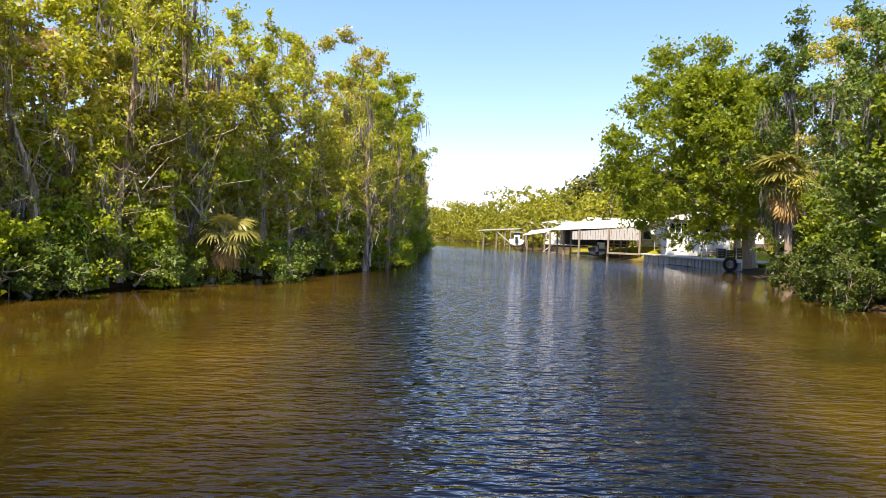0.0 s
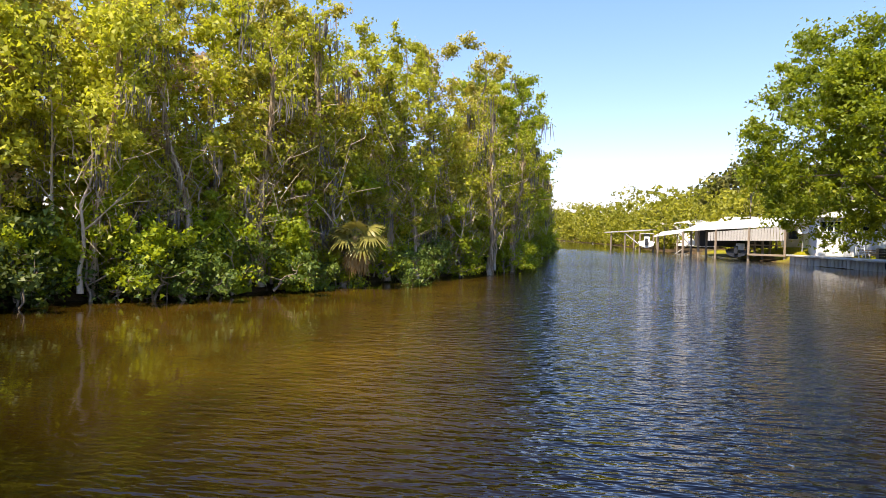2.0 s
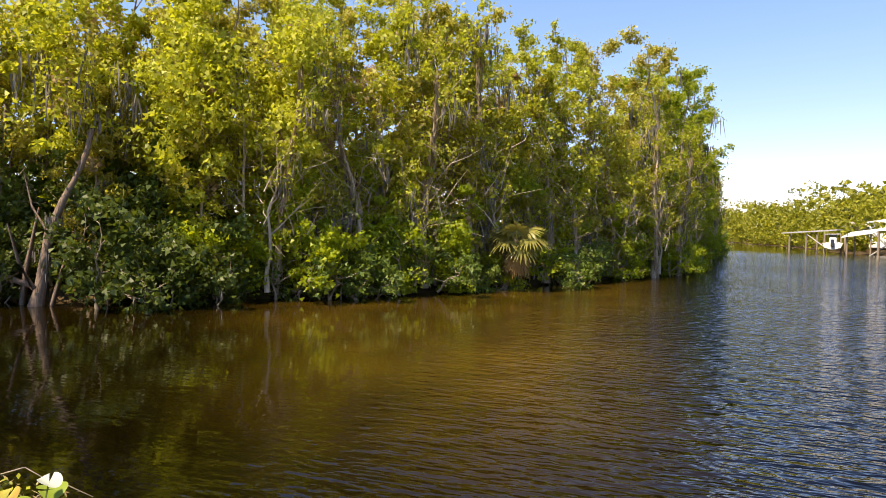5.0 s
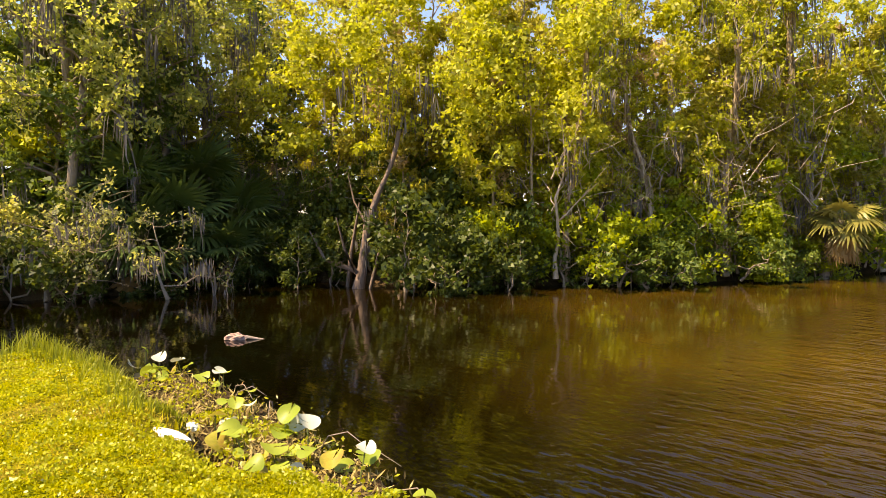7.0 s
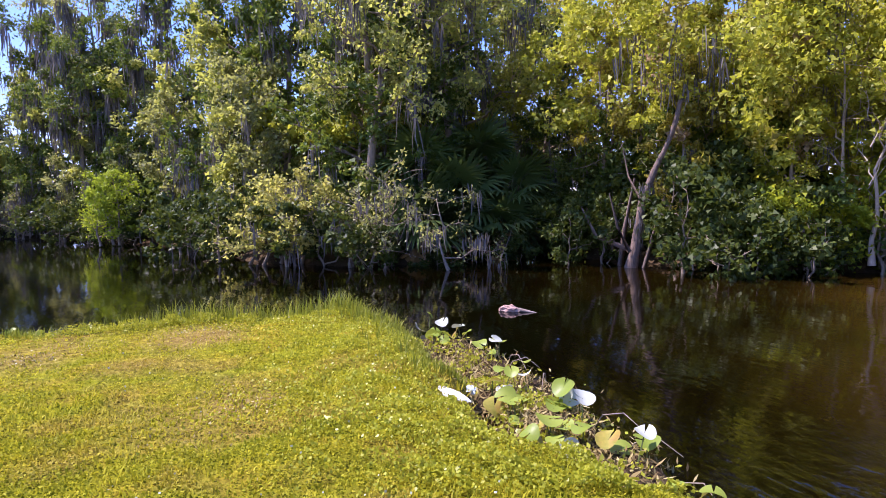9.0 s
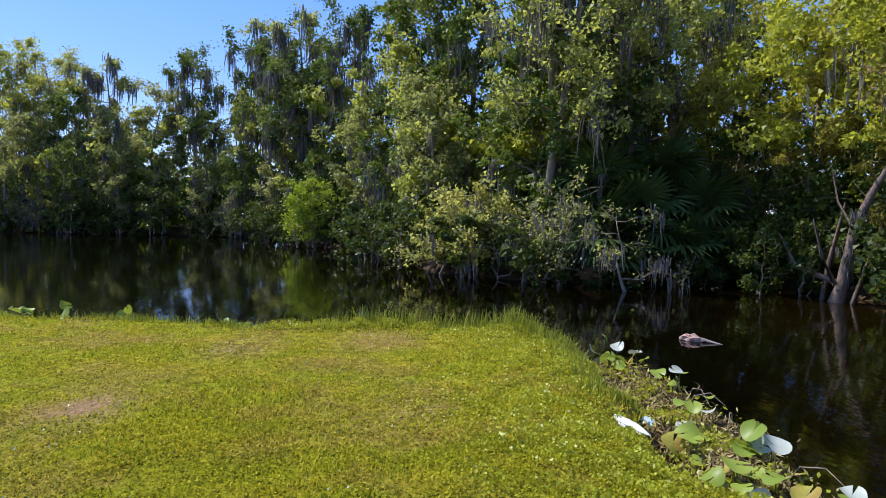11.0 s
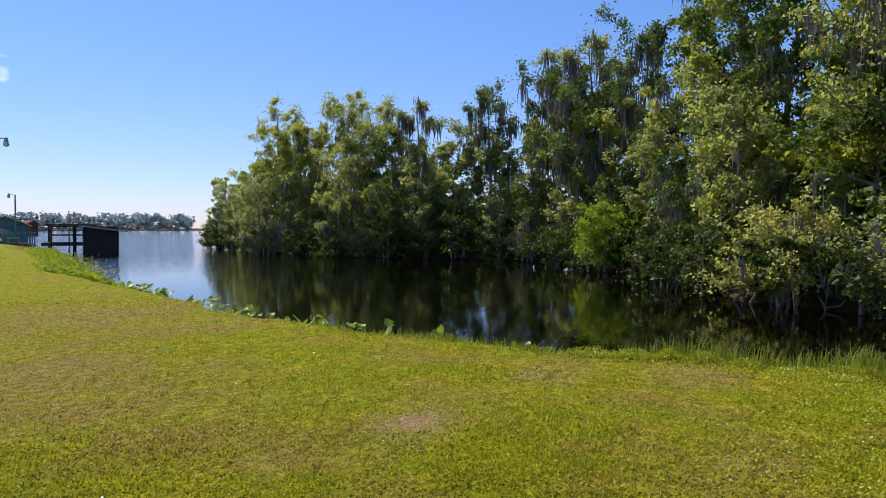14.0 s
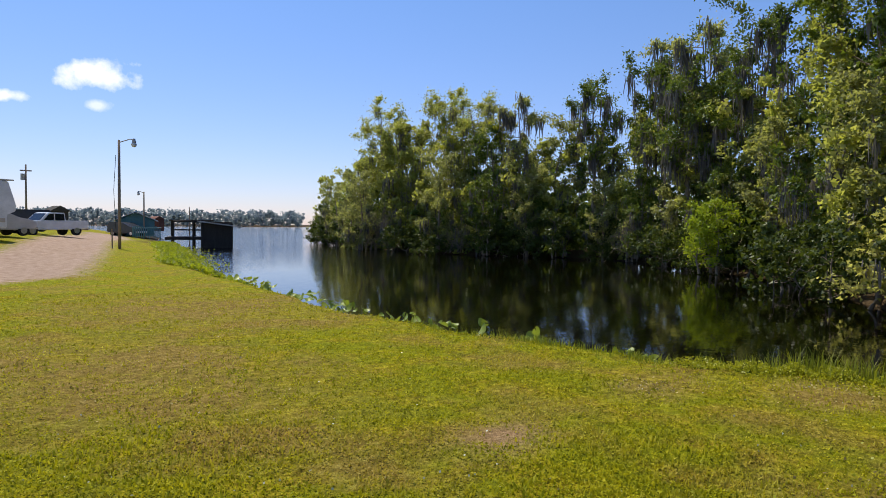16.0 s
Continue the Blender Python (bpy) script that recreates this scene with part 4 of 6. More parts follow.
DARK_TIMBER = grained("dark_timber", (0.02, 0.018, 0.016), (0.07, 0.06, 0.05), 5, 0.9, 0.5, 0.01, (1, 1, 0.3))
CONCRETE = grained("concrete", (0.36, 0.34, 0.31), (0.56, 0.54, 0.5), 3, 0.9, 0.3, 0.01)
TEAL = grained("teal_paint", (0.06, 0.16, 0.17), (0.13, 0.27, 0.27), 3, 0.7, 0.2, 0.01)
RUST = grained("rust_red_boards", (0.1, 0.03, 0.02), (0.22, 0.08, 0.05), 3, 0.85, 0.3, 0.01)
RUBBER = grained("rubber", (0.012, 0.012, 0.012), (0.03, 0.03, 0.03), 8, 0.85, 0.3, 0.01)
CHROME = grained("bright_metal", (0.5, 0.5, 0.5), (0.65, 0.65, 0.65), 8, 0.3, 0.1, 0.005, metal=0.9)
CAR_WHITE = grained("white_car_paint", (0.68, 0.68, 0.68), (0.78, 0.78, 0.78), 2, 0.25, 0.03, 0.002, spec=0.5)
CAR_GREY = grained("silver_car_paint", (0.42, 0.425, 0.43), (0.52, 0.525, 0.53), 2, 0.28, 0.03, 0.002, spec=0.5)
CAR_DARK = grained("dark_car_paint", (0.02, 0.025, 0.035), (0.04, 0.045, 0.06), 2, 0.25, 0.03, 0.002, spec=0.5)
BLUE_GREY = grained("blue_grey_tone", (0.42, 0.46, 0.5), (0.56, 0.6, 0.64), 3, 0.7, 0.2, 0.01)
GLASS, nodes, links, b = material("dark_glass", 0.06, 0.6)
b.inputs["Base Color"].default_value = (0.012, 0.016, 0.018, 1)
LAMP_GLASS, nodes, links, b = material("lamp_glass", 0.2, 0.5)
b.inputs["Base Color"].default_value = (0.55, 0.58, 0.6, 1)


def box(size, at=(0, 0, 0), bevel=0.0, bm=None, turn=0.0):
    """A box of that size, its middle at the given place, with softened edges."""
    bm = bm or bmesh.new()
    made = bmesh.ops.create_cube(bm, size=1, matrix=Matrix.Translation(at) @ Matrix.Rotation(turn, 4, "Z") @ Matrix.Diagonal((*size, 1)))
    if bevel:
        edges = list({e for v in made["verts"] for e in v.link_edges})
        bmesh.ops.bevel(bm, geom=edges, offset=bevel, segments=1, affect="EDGES")
    return bm


def rod(p, q, r, r2=None, sides=8, bm=None):
    bm = bm or bmesh.new()
    p, q = Vector(p), Vector(q)
    d = q - p
    m = Matrix.Translation((p + q) / 2) @ d.to_track_quat("Z", "Y").to_matrix().to_4x4()
    bmesh.ops.create_cone(bm, cap_ends=True, segments=sides, radius1=r, radius2=r if r2 is None else r2, depth=d.length, matrix=m)
    return bm


def prism(profile, y0, y1, bevel=0.0):
    """A solid from an outline in x and z, from y0 to y1."""
    bm = bmesh.new()
    a = [bm.verts.new((x, y0, z)) for x, z in profile]
    c = [bm.verts.new((x, y1, z)) for x, z in profile]
    n = len(profile)
    bm.faces.new(a)
    bm.faces.new(c[::-1])
    for i in range(n):
        bm.faces.new((a[i], c[i], c[(i + 1) % n], a[(i + 1) % n]))
    bmesh.ops.recalc_face_normals(bm, faces=bm.faces)
    if bevel:
        bmesh.ops.bevel(bm, geom=list(bm.edges), offset=bevel, segments=2, affect="EDGES")
    return bm


def slab(corners, thick):
    """A plate with four given top corners."""
    bm = bmesh.new()
    top = [bm.verts.new(c) for c in corners]
    low = [bm.verts.new((c[0], c[1], c[2] - thick)) for c in corners]
    bm.faces.new(top)
    bm.faces.new(low[::-1])
    for i in range(4):
        bm.faces.new((top[i], low[i], low[(i + 1) % 4], top[(i + 1) % 4]))
    bmesh.ops.recalc_face_normals(bm, faces=bm.faces)
    return bm


def thing(name, label, category, group="", kind=""):
    return tagged(new(name), label, category, group, kind)


def window(parent, x0, x1, y, z0, z1, panes, label="", frame_mat=WHITE):
    """A window in a wall facing -y: frame, bars and panes."""
    w = part("window", box((x1 - x0, 0.06, z1 - z0), ((x0 + x1) / 2, y + 0.02, (z0 + z1) / 2), 0.006), frame_mat, parent, label)
    step = (x1 - x0) / panes
    for k in range(panes):
        part("pane", box((step - 0.09, 0.03, z1 - z0 - 0.12), (x0 + step * (k + 0.5), y - 0.02, (z0 + z1) / 2)), GLASS, w)


# seawall and landing in front of the house
wall_a, wall_b, wall_c = Vector((4.9, 63.0, 0)), Vector((7.5, 57.6, 0)), Vector((10.9, 51.6, 0))
seawall = thing("seawall", "grey corrugated seawall with a pale concrete cap", "seawall", kind="structure")
for p, q, mat in ((wall_a, wall_b, CONCRETE), (wall_b, wall_c, GREY_METAL)):
    d = q - p
    a = math.atan2(d.y, d.x)
    mid = (p + q) / 2
    part("cap", box((d.length, 0.5, 0.14), (mid.x, mid.y, 0.2), 0.02, turn=a), CONCRETE, seawall)
    n = int(d.length / 0.42)
    for k in range(n):
        c = p + d * ((k + 0.5) / n)
        part("panel", box((0.34, 0.12 + 0.05 * (k % 2), 1.2), (c.x + 0.12, c.y + 0.05, -0.45), 0.02, turn=a), mat, seawall)
landing = tagged(new("landing"), "pale concrete landing beside the water", "landing", kind="structure")
bm = slab([(5.1, 63.1, 0.27), (7.7, 57.8, 0.27), (11.1, 51.8, 0.27), (14.5, 54.0, 0.27)], 0.12)
part("slab", bm, CONCRETE, landing)

house = thing("house", "white single-storey waterside house with a band of windows", "house")
# blue-grey puts the oak's shade into the colour of this white wall
part("wall", box((5.2, 7.0, 3.2), (9.5, 65.4, 1.75), 0.02), BLUE_GREY, house, "white siding, the oak's shade put into its blue-grey colour")
part("porch_wall", box((2.6, 0.2, 1.85), (8.05, 61.35, 1.2), 0.02), WHITE, house, "bright white half wall of the porch")
part("porch_wall", box((0.2, 0.75, 1.85), (9.3, 61.75, 1.2), 0.02), WHITE, house)
part("post", box((0.14, 0.14, 3.3), (6.85, 61.4, 1.9), 0.01), WHITE, house)
part("post", box((0.14, 0.14, 1.3), (9.4, 61.4, 2.75), 0.01), WHITE, house)
part("porch_floor", box((2.7, 0.6, 0.2), (8.05, 61.7, 0.36), 0.01), CONCRETE, house)
window(house, 6.95, 9.35, 61.4, 2.25, 3.12, 5, "white-framed window band")
window(house, 9.95, 11.2, 61.88, 2.35, 3.4, 2, "dark window")
part("roof", prism([(6.2, 3.4), (6.2, 3.5), (9.4, 4.15), (12.8, 3.5), (12.8, 3.4)], 60.9, 69.4), WHITE_ROOF, house, "low white metal roof")
for k in range(4):
    part("step", box((1.3, 0.3, 0.1), (10.6, 61.6 - 0.3 * k, 0.86 - 0.18 * k), 0.01), TIMBER, house)
part("handrail", rod((11.3, 60.6, 0.3), (11.3, 60.6, 1.3), 0.03), WHITE, house)
part("handrail", rod((11.3, 60.6, 1.3), (11.3, 61.8, 1.9), 0.03), WHITE, house)
ladder = thing("step_ladder", "pale folding step ladder leaning by the house", "ladder")
for dx in (0, 0.45):
    part("rail", rod((9.55 + dx, 60.3, 0.27), (9.45 + dx, 61.1, 1.75), 0.035), WHITE, ladder)
    part("rail", rod((9.75 + dx, 59.8, 0.27), (9.55 + dx, 60.6, 1.55), 0.03), GREY_METAL, ladder)
for k in range(5):
    t = 0.15 + 0.17 * k
    part("rung", rod((9.55 - 0.1 * t, 60.3 + 0.8 * t, 0.27 + 1.48 * t), (10.0 - 0.1 * t, 60.3 + 0.8 * t, 0.27 + 1.48 * t), 0.02), WHITE, ladder)
for x, y, h in ((10.9, 59.4, 0.8), (11.5, 59.0, 0.7), (12.2, 58.6, 0.9)):
    crate = thing("crate", "dark crate on the landing", "crate", "clutter on the landing")
    for k in range(4):
        part("board", box((0.7, 0.6, h / 4 - 0.03), (x, y, 0.27 + h / 4 * (k + 0.5)), 0.015), DARK_TIMBER, crate)
    part("post", box((0.08, 0.08, h - 0.02), (x - 0.3, y - 0.31, 0.28 + h / 2)), TIMBER, crate)

cottage = thing("cottage", "beige cottage with a white metal roof behind the boathouse", "house")
part("wall", box((3.0, 5.0, 3.1), (7.0, 78.6, 1.55), 0.02), BEIGE, cottage)
part("roof", prism([(4.9, 3.0), (4.9, 3.12), (7.0, 3.75), (9.1, 3.12), (9.1, 3.0)], 75.4, 81.6), WHITE_ROOF, cottage)
part("door", box((0.9, 0.08, 2.0), (7.6, 76.06, 1.1), 0.01), WHITE, cottage)
window(cottage, 5.8, 6.7, 76.06, 1.5, 2.5, 1)
tyre = thing("tyre", "black rubber tyre hung on the seawall", "tyre")
bm = bmesh.new()
ring = [bm.verts.new((0.42 * math.cos(a) + 0.13 * math.cos(a) * math.cos(q), 0.13 * math.sin(q), 0.42 * math.sin(a) + 0.13 * math.sin(a) * math.cos(q)))
        for a in (k * math.tau / 20 for k in range(20)) for q in (j * math.tau / 8 for j in range(8))]
for k in range(20):
    for j in range(8):
        bm.faces.new((ring[k * 8 + j], ring[k * 8 + (j + 1) % 8], ring[(k + 1) % 20 * 8 + (j + 1) % 8], ring[(k + 1) % 20 * 8 + j]))
part("tread", bm, RUBBER, tyre, smooth=True)
tyre.matrix_world = pose(10.2, 51.7, 0.0, 0, 0, 10)
dish = thing("satellite_dish", "white satellite dish on a thin pole", "dish")
part("pole", rod((6.5, 69.8, 0.0), (6.5, 69.8, 2.1), 0.035), GREY_METAL, dish)
bm = bmesh.new()
bmesh.ops.create_uvsphere(bm, u_segments=20, v_segments=12, radius=1.0)
bmesh.ops.delete(bm, geom=[v for v in bm.verts if v.co.z > -0.25], context="VERTS")
bmesh.ops.transform(bm, matrix=Matrix.Translation((6.5, 69.6, 2.4)) @ Matrix.Rotation(radians(65), 4, "X") @ Matrix.Diagonal((0.6, 0.42, 0.25, 1)) @ Matrix.Translation((0, 0, 0.5)), verts=bm.verts)
bmesh.ops.solidify(bm, geom=list(bm.faces), thickness=0.02)
part("reflector", bm, WHITE, dish, smooth=True)
part("arm", rod((6.5, 69.6, 2.2), (6.5, 69.1, 2.45), 0.015), GREY_METAL, dish)

boathouse = thing("boathouse", "open boathouse with sloping white roof and corrugated fascia", "boathouse")
part("roof", slab([(-3.9, 68.9, 2.16), (4.95, 66.8, 2.86), (8.6, 75.0, 4.1), (-2.6, 78.0, 3.1)], 0.12), WHITE_ROOF, boathouse, "white sheet-metal roof")
for k in range(26):
    x0 = -1.6 + k * 0.25
    zt = 2.02 + 0.68 * (x0 + 1.6) / 6.5
    part("sheet", box((0.22, 0.05 + 0.03 * (k % 2), zt - 1.22 - 0.03 * (x0 + 1.6)), (x0 + 0.125, 67.0, (zt + 1.22 + 0.03 * (x0 + 1.6)) / 2)), GREY_METAL, boathouse)
for x, y in ((-0.9, 66.9), (1.9, 66.9), (4.85, 66.8), (-3.9, 69.2), (-3.2, 70.4), (-2.5, 70.0), (-1.8, 70.4), (3.2, 70.0), (3.9, 71.5), (2.6, 72.0), (4.6, 74.0)):
    part("post", rod((x, y, -1.2), (x, y, 2.0 + 0.09 * (x + 4)), 0.11, 0.1), TIMBER, boathouse)
part("deck", box((3.1, 1.4, 0.16), (3.35, 67.3, 0.05), 0.01), TIMBER, boathouse, "weathered plank landing")
part("rail", rod((1.9, 70, 0.9), (4.8, 70, 0.9), 0.06), TIMBER, boathouse)
part("brace", rod((-4.3, 69.0, 1.9), (-3.2, 69.6, 0.6), 0.05), GREY_METAL, boathouse)
part("brace", rod((-3.2, 69.6, 0.9), (-4.6, 69.9, -0.2), 0.05), GREY_METAL, boathouse)
part("back_wall", box((7.5, 0.12, 1.9), (0.6, 76.6, 1.5)), DARK_TIMBER, boathouse)


def boat(x, y, z, turn, hull_mat, label, length=4.6):
    """An open motor boat: hull, deck, console, screen and outboard."""
    root = thing("motor_boat", label, "boat", "boats in their slips")
    root.matrix_world = pose(x, y, z, 0, 0, turn)
    n = 9
    vs, fs = [], []
    for i in range(n):
        t = i / (n - 1)
        w = 0.95 * (1 - max(0, t - 0.45) ** 2 * 2.9) + 0.02
        rise = 0.35 * max(0, t - 0.5) ** 2 * 2
        xx = (t - 0.5) * length
        for yy, zz in ((-w, 0.75 + rise), (-w * 0.82, 0.25 + rise), (0, rise * 0.6), (w * 0.82, 0.25 + rise), (w, 0.75 + rise)):
            vs.append((xx, yy, zz))
    for i in range(n - 1):
        for j in range(4):
            a = i * 5 + j
            fs.append((a, a + 5, a + 6, a + 1))
    me = bpy.data.meshes.new("hull")
    me.from_pydata(vs, [], fs + [(4, 3, 2, 1, 0)])
    me.materials.append(hull_mat)
    part_mesh("hull", me, root)
    part("deck", box((length * 0.66, 1.5, 0.06), (-0.3, 0, 0.55), 0.01), WHITE, root)
    part("console", box((0.6, 0.7, 0.8), (-0.1, 0, 0.95), 0.05), WHITE, root)
    part("windscreen", box((0.05, 0.75, 0.4), (0.2, 0, 1.5), 0.01), GLASS, root)
    part("outboard", box((0.35, 0.35, 0.8), (-length / 2 - 0.15, 0, 0.75), 0.06), CAR_DARK, root)
    return root


boat(1.3, 71.5, -0.35, 80, CAR_DARK, "dark motor boat under the boathouse roof")
boat(-9.1, 85.8, 0.0, 95, WHITE, "white motor boat raised in a boat lift")
lift = thing("boat_lift", "boat lift with posts and a flat canopy roof", "boat lift")
part("roof", slab([(-14.4, 86.2, 1.8), (-8.9, 86.8, 2.25), (-8.6, 90.5, 2.35), (-14.2, 90.5, 1.9)], 0.12), GREY_METAL, lift)
for x, y in ((-13.6, 86.6), (-11.9, 86.8), (-10.8, 86.9), (-10.2, 88.5), (-8.0, 86.6), (-9.8, 84.6), (-8.2, 84.6)):
    part("post", rod((x, y, -1.4), (x, y, 1.7), 0.1), TIMBER, lift)
for p, q in (((-9.8, 84.6, 1.7), (-8.2, 84.6, 1.75)), ((-11.9, 86.8, 1.7), (-10.0, 85.0, 0.4)), ((-9.8, 84.6, 0.05), (-8.2, 84.6, 0.05))):
    part("beam", rod(p, q, 0.05), GREY_METAL, lift)
awning = thing("awning", "pale sloping canopy on posts over the water", "awning")
part("roof", slab([(-7.9, 81.5, 1.45), (-4.9, 81.8, 2.0), (-4.4, 86, 2.5), (-7.4, 86, 2.0)], 0.1), WHITE_ROOF, awning)
for x, y in ((-7.4, 82.0), (-5.3, 82.2), (-7.0, 85.4), (-4.8, 85.4)):
    part("post", rod((x, y, -1.2), (x, y, 1.85), 0.08), TIMBER, awning)
trailer_home = thing("mobile_home", "white mobile home with a small dark window", "house", "houses behind the boathouses")
part("wall", box((5.0, 9.0, 3.0), (-3.8, 99.6, 1.7), 0.03), WHITE, trailer_home)
part("roof", prism([(-6.6, 3.15), (-6.6, 3.3), (-3.8, 3.85), (-1.0, 3.3), (-1.0, 3.15)], 94.9, 104.3), WHITE_ROOF, trailer_home)
window(trailer_home, -4.7, -3.6, 95.05, 2.3, 3.0, 1)
far_home = thing("mobile_home", "white gabled mobile home", "house", "houses behind the boathouses")
part("wall", box((6.4, 7.0, 3.2), (2.2, 104.0, 1.9), 0.03), BLUE_GREY, far_home)
part("roof", prism([(-1.4, 3.5), (-1.4, 3.62), (-0.6, 4.35), (5.0, 4.5), (6.0, 3.62), (6.0, 3.5)], 100.0, 108.0), WHITE_ROOF, far_home)
small_home = thing("cabin", "small beige cabin among the trees", "house", "houses behind the boathouses")
part("wall", box((2.6, 4.0, 2.4), (-8.2, 103.0, 1.6), 0.03), BEIGE, small_home)
part("roof", prism([(-9.8, 2.75), (-9.8, 2.85), (-8.2, 3.6), (-6.6, 2.85), (-6.6, 2.75)], 100.6, 105.4), BEIGE, small_home)


def utility_pole(x, y, h, lean=0.0, lamp=None, crossbar=False, r=0.13, label="weathered wooden utility pole"):
    z = ground_z(x, y)
    root = thing("utility_pole", label, "pole", "poles along the shore")
    root.location = (x, y, z - 0.3)
    part("pole", rod((0, 0, 0), (lean, 0, h + 0.3), r, r * 0.72, 10), TIMBER, root, smooth=True)
    if crossbar:
        part("crossbar", box((1.0, 0.1, 0.12), (lean, 0, h - 0.3), 0.01), TIMBER, root)
        part("transformer", rod((0.25, 0, h - 1.2), (0.25, 0, h - 0.6), 0.2), GREY_METAL, root)
    if lamp:
        dx, dy = lamp
        arm = part("lamp_arm", rod((0, 0, h + 0.15), (dx * 0.75, dy * 0.75, h + 0.38), 0.03), GREY_METAL, root)
        part("lamp_arm", rod((dx * 0.75, dy * 0.75, h + 0.38), (dx, dy, h + 0.34), 0.03), GREY_METAL, root)
        head = part("lamp_head", rod((dx, dy, h + 0.18), (dx, dy, h + 0.42), 0.13, 0.07, 12), GREY_METAL, root)
        bm = bmesh.new()
        bmesh.ops.create_uvsphere(bm, u_segments=12, v_segments=8, radius=0.16, matrix=Matrix.Translation((dx, dy, h + 0.06)))
        part("lamp_glass", bm, LAMP_GLASS, head, smooth=True)
    return root


near_pole = utility_pole(-17.5, -41.2, 6.5, 0.0, (-0.72, 0.38), r=0.095, label="tall wooden light pole with a dusk lamp")
part("meter_post", rod((0.35, -0.2, 0.2), (0.35, -0.2, 1.5), 0.04), TIMBER, near_pole)
part("cable", rod((0.15, -0.1, 5.9), (0.26, -0.15, 3.8), 0.015), RUBBER, near_pole)
part("cable", rod((0.26, -0.15, 3.8), (0.17, -0.1, 1.5), 0.015), RUBBER, near_pole)
utility_pole(-35.2, -78.1, 5.2, 0.0, (0.5, -0.3), r=0.1)
utility_pole(-32.9, -62.7, 4.1, r=0.07, label="thin pole beside the boat shed")
utility_pole(-21.5, -72.5, 6.2, crossbar=True, r=0.1)
utility_pole(2.7, 95.1, 7.4, r=0.11)

# boat shed over the water
shed = thing("boat_shed", "dark timber boat shed standing in the water", "boat shed")
ax, ay = Vector((-29.2, -53.3, 0)), Vector((-31.3, -52.1, 0))
u = (ay - ax).normalized()
w = Vector((-u.y, u.x, 0))
if w.dot(Vector((-1, -2, 0))) < 0:
    w = -w
turn = math.atan2(u.y, u.x)
for k in range(11):
    for side, off in ((0, 0.0), (1, 5.0)):
        c = ax + u * (0.1 + 0.222 * k) + w * off
        part("board", box((0.205, 0.05, 2.25), (c.x, c.y, 0.6), turn=turn), DARK_TIMBER, shed)
for k in range(16):
    for e in (ax, ay):
        c = e + w * (0.16 + 0.31 * k) + u * (0.02 if e is ax else -0.02)
        part("board", box((0.05, 0.29, 2.2), (c.x, c.y, 0.55), turn=turn), DARK_TIMBER, shed)
mid = ax + u * ((ay - ax).length / 2) + w * 2.5
# solid dark box added inside so no daylight shows between the boards
part("lining", box(((ay - ax).length - 0.12, 4.8, 1.9), (mid.x, mid.y, 0.4), turn=turn), DARK_TIMBER, shed)
for e in (ax, ay, ax + w * 5, ay + w * 5):
    part("post", rod((e.x, e.y, -1.2), (e.x, e.y, 1.6), 0.1), DARK_TIMBER, shed)
c = [ax - u * 0.35 - w * 0.5, ay + u * 0.75 - w * 0.5, ay + u * 0.75 + w * 5.5, ax - u * 0.35 + w * 5.5]
part("roof", slab([(c[0].x, c[0].y, 1.82), (c[1].x, c[1].y, 1.36), (c[2].x, c[2].y, 1.36), (c[3].x, c[3].y, 1.82)], 0.1), GREY_METAL, shed, "dull sheet-metal roof")
pier = thing("pier", "small timber pier frame beside the shed", "pier")
for x, y in ((-29.6, -55.6), (-29.3, -59.0), (-31.0, -58.0), (-28.4, -56.8)):
    part("post", rod((x, y, -1.2), (x, y, 1.8), 0.08), DARK_TIMBER, pier)
part("beam", rod((-28.4, -56.8, 1.75), (-30.8, -54.8, 1.75), 0.08), DARK_TIMBER, pier)
part("beam", rod((-29.3, -59.0, 1.75), (-31.0, -58.0, 1.75), 0.08), DARK_TIMBER, pier)
part("beam", rod((-28.4, -56.8, 1.0), (-30.4, -55.2, 1.0), 0.06), DARK_TIMBER, pier)
part("deck", box((3.4, 3.0, 0.25), (-29.7, -57.0, 0.25), 0.02, turn=turn), DARK_TIMBER, pier)
part("roof", slab([(-28.1, -57.1, 1.9), (-31.0, -54.6, 1.9), (-32.6, -57.6, 1.85), (-29.6, -60.0, 1.85)], 0.08), DARK_TIMBER, pier)

# barn, fence and huts on the point
barn = thing("barn", "dark teal barn with a white metal roof", "barn")
bz = ground_z(-38, -86)
barn.matrix_world = pose(-37.9, -86.6, bz, 0, 0, math.degrees(math.atan2(1.77, -4.06)))
part("wall", box((4.2, 6.5, 1.9), (0, -3.0, 0.95), 0.02), TEAL, barn)
part("gable", prism([(-2.1, 1.9), (0.0, 2.8), (2.1, 1.9)], -6.2, 0.2), TEAL, barn)
part("roof", slab([(0.0, 0.6, 2.98), (2.5, 0.6, 1.86), (2.5, -6.8, 1.86), (0.0, -6.8, 2.98)], 0.08), WHITE_ROOF, barn, "white metal roof")
part("roof", slab([(0.0, 0.6, 2.98), (0.0, -6.8, 2.98), (-2.5, -6.8, 1.86), (-2.5, 0.6, 1.86)], 0.08), WHITE_ROOF, barn)
part("door", box((0.9, 0.06, 1.7), (0.3, 0.28, 0.87), 0.01), WHITE, barn)
red_hut = thing("hut", "small rust-red board hut", "hut")
part("wall", box((1.1, 2.0, 1.8), (-44.7, -95.8, 1.3), 0.02, turn=0.4), RUST, red_hut)
part("roof", prism([(-45.5, 2.15), (-44.7, 2.55), (-43.9, 2.15)], -97.0, -94.6), RUST, red_hut)
far_hut = thing("hut", "small brown hut by the lake", "hut")
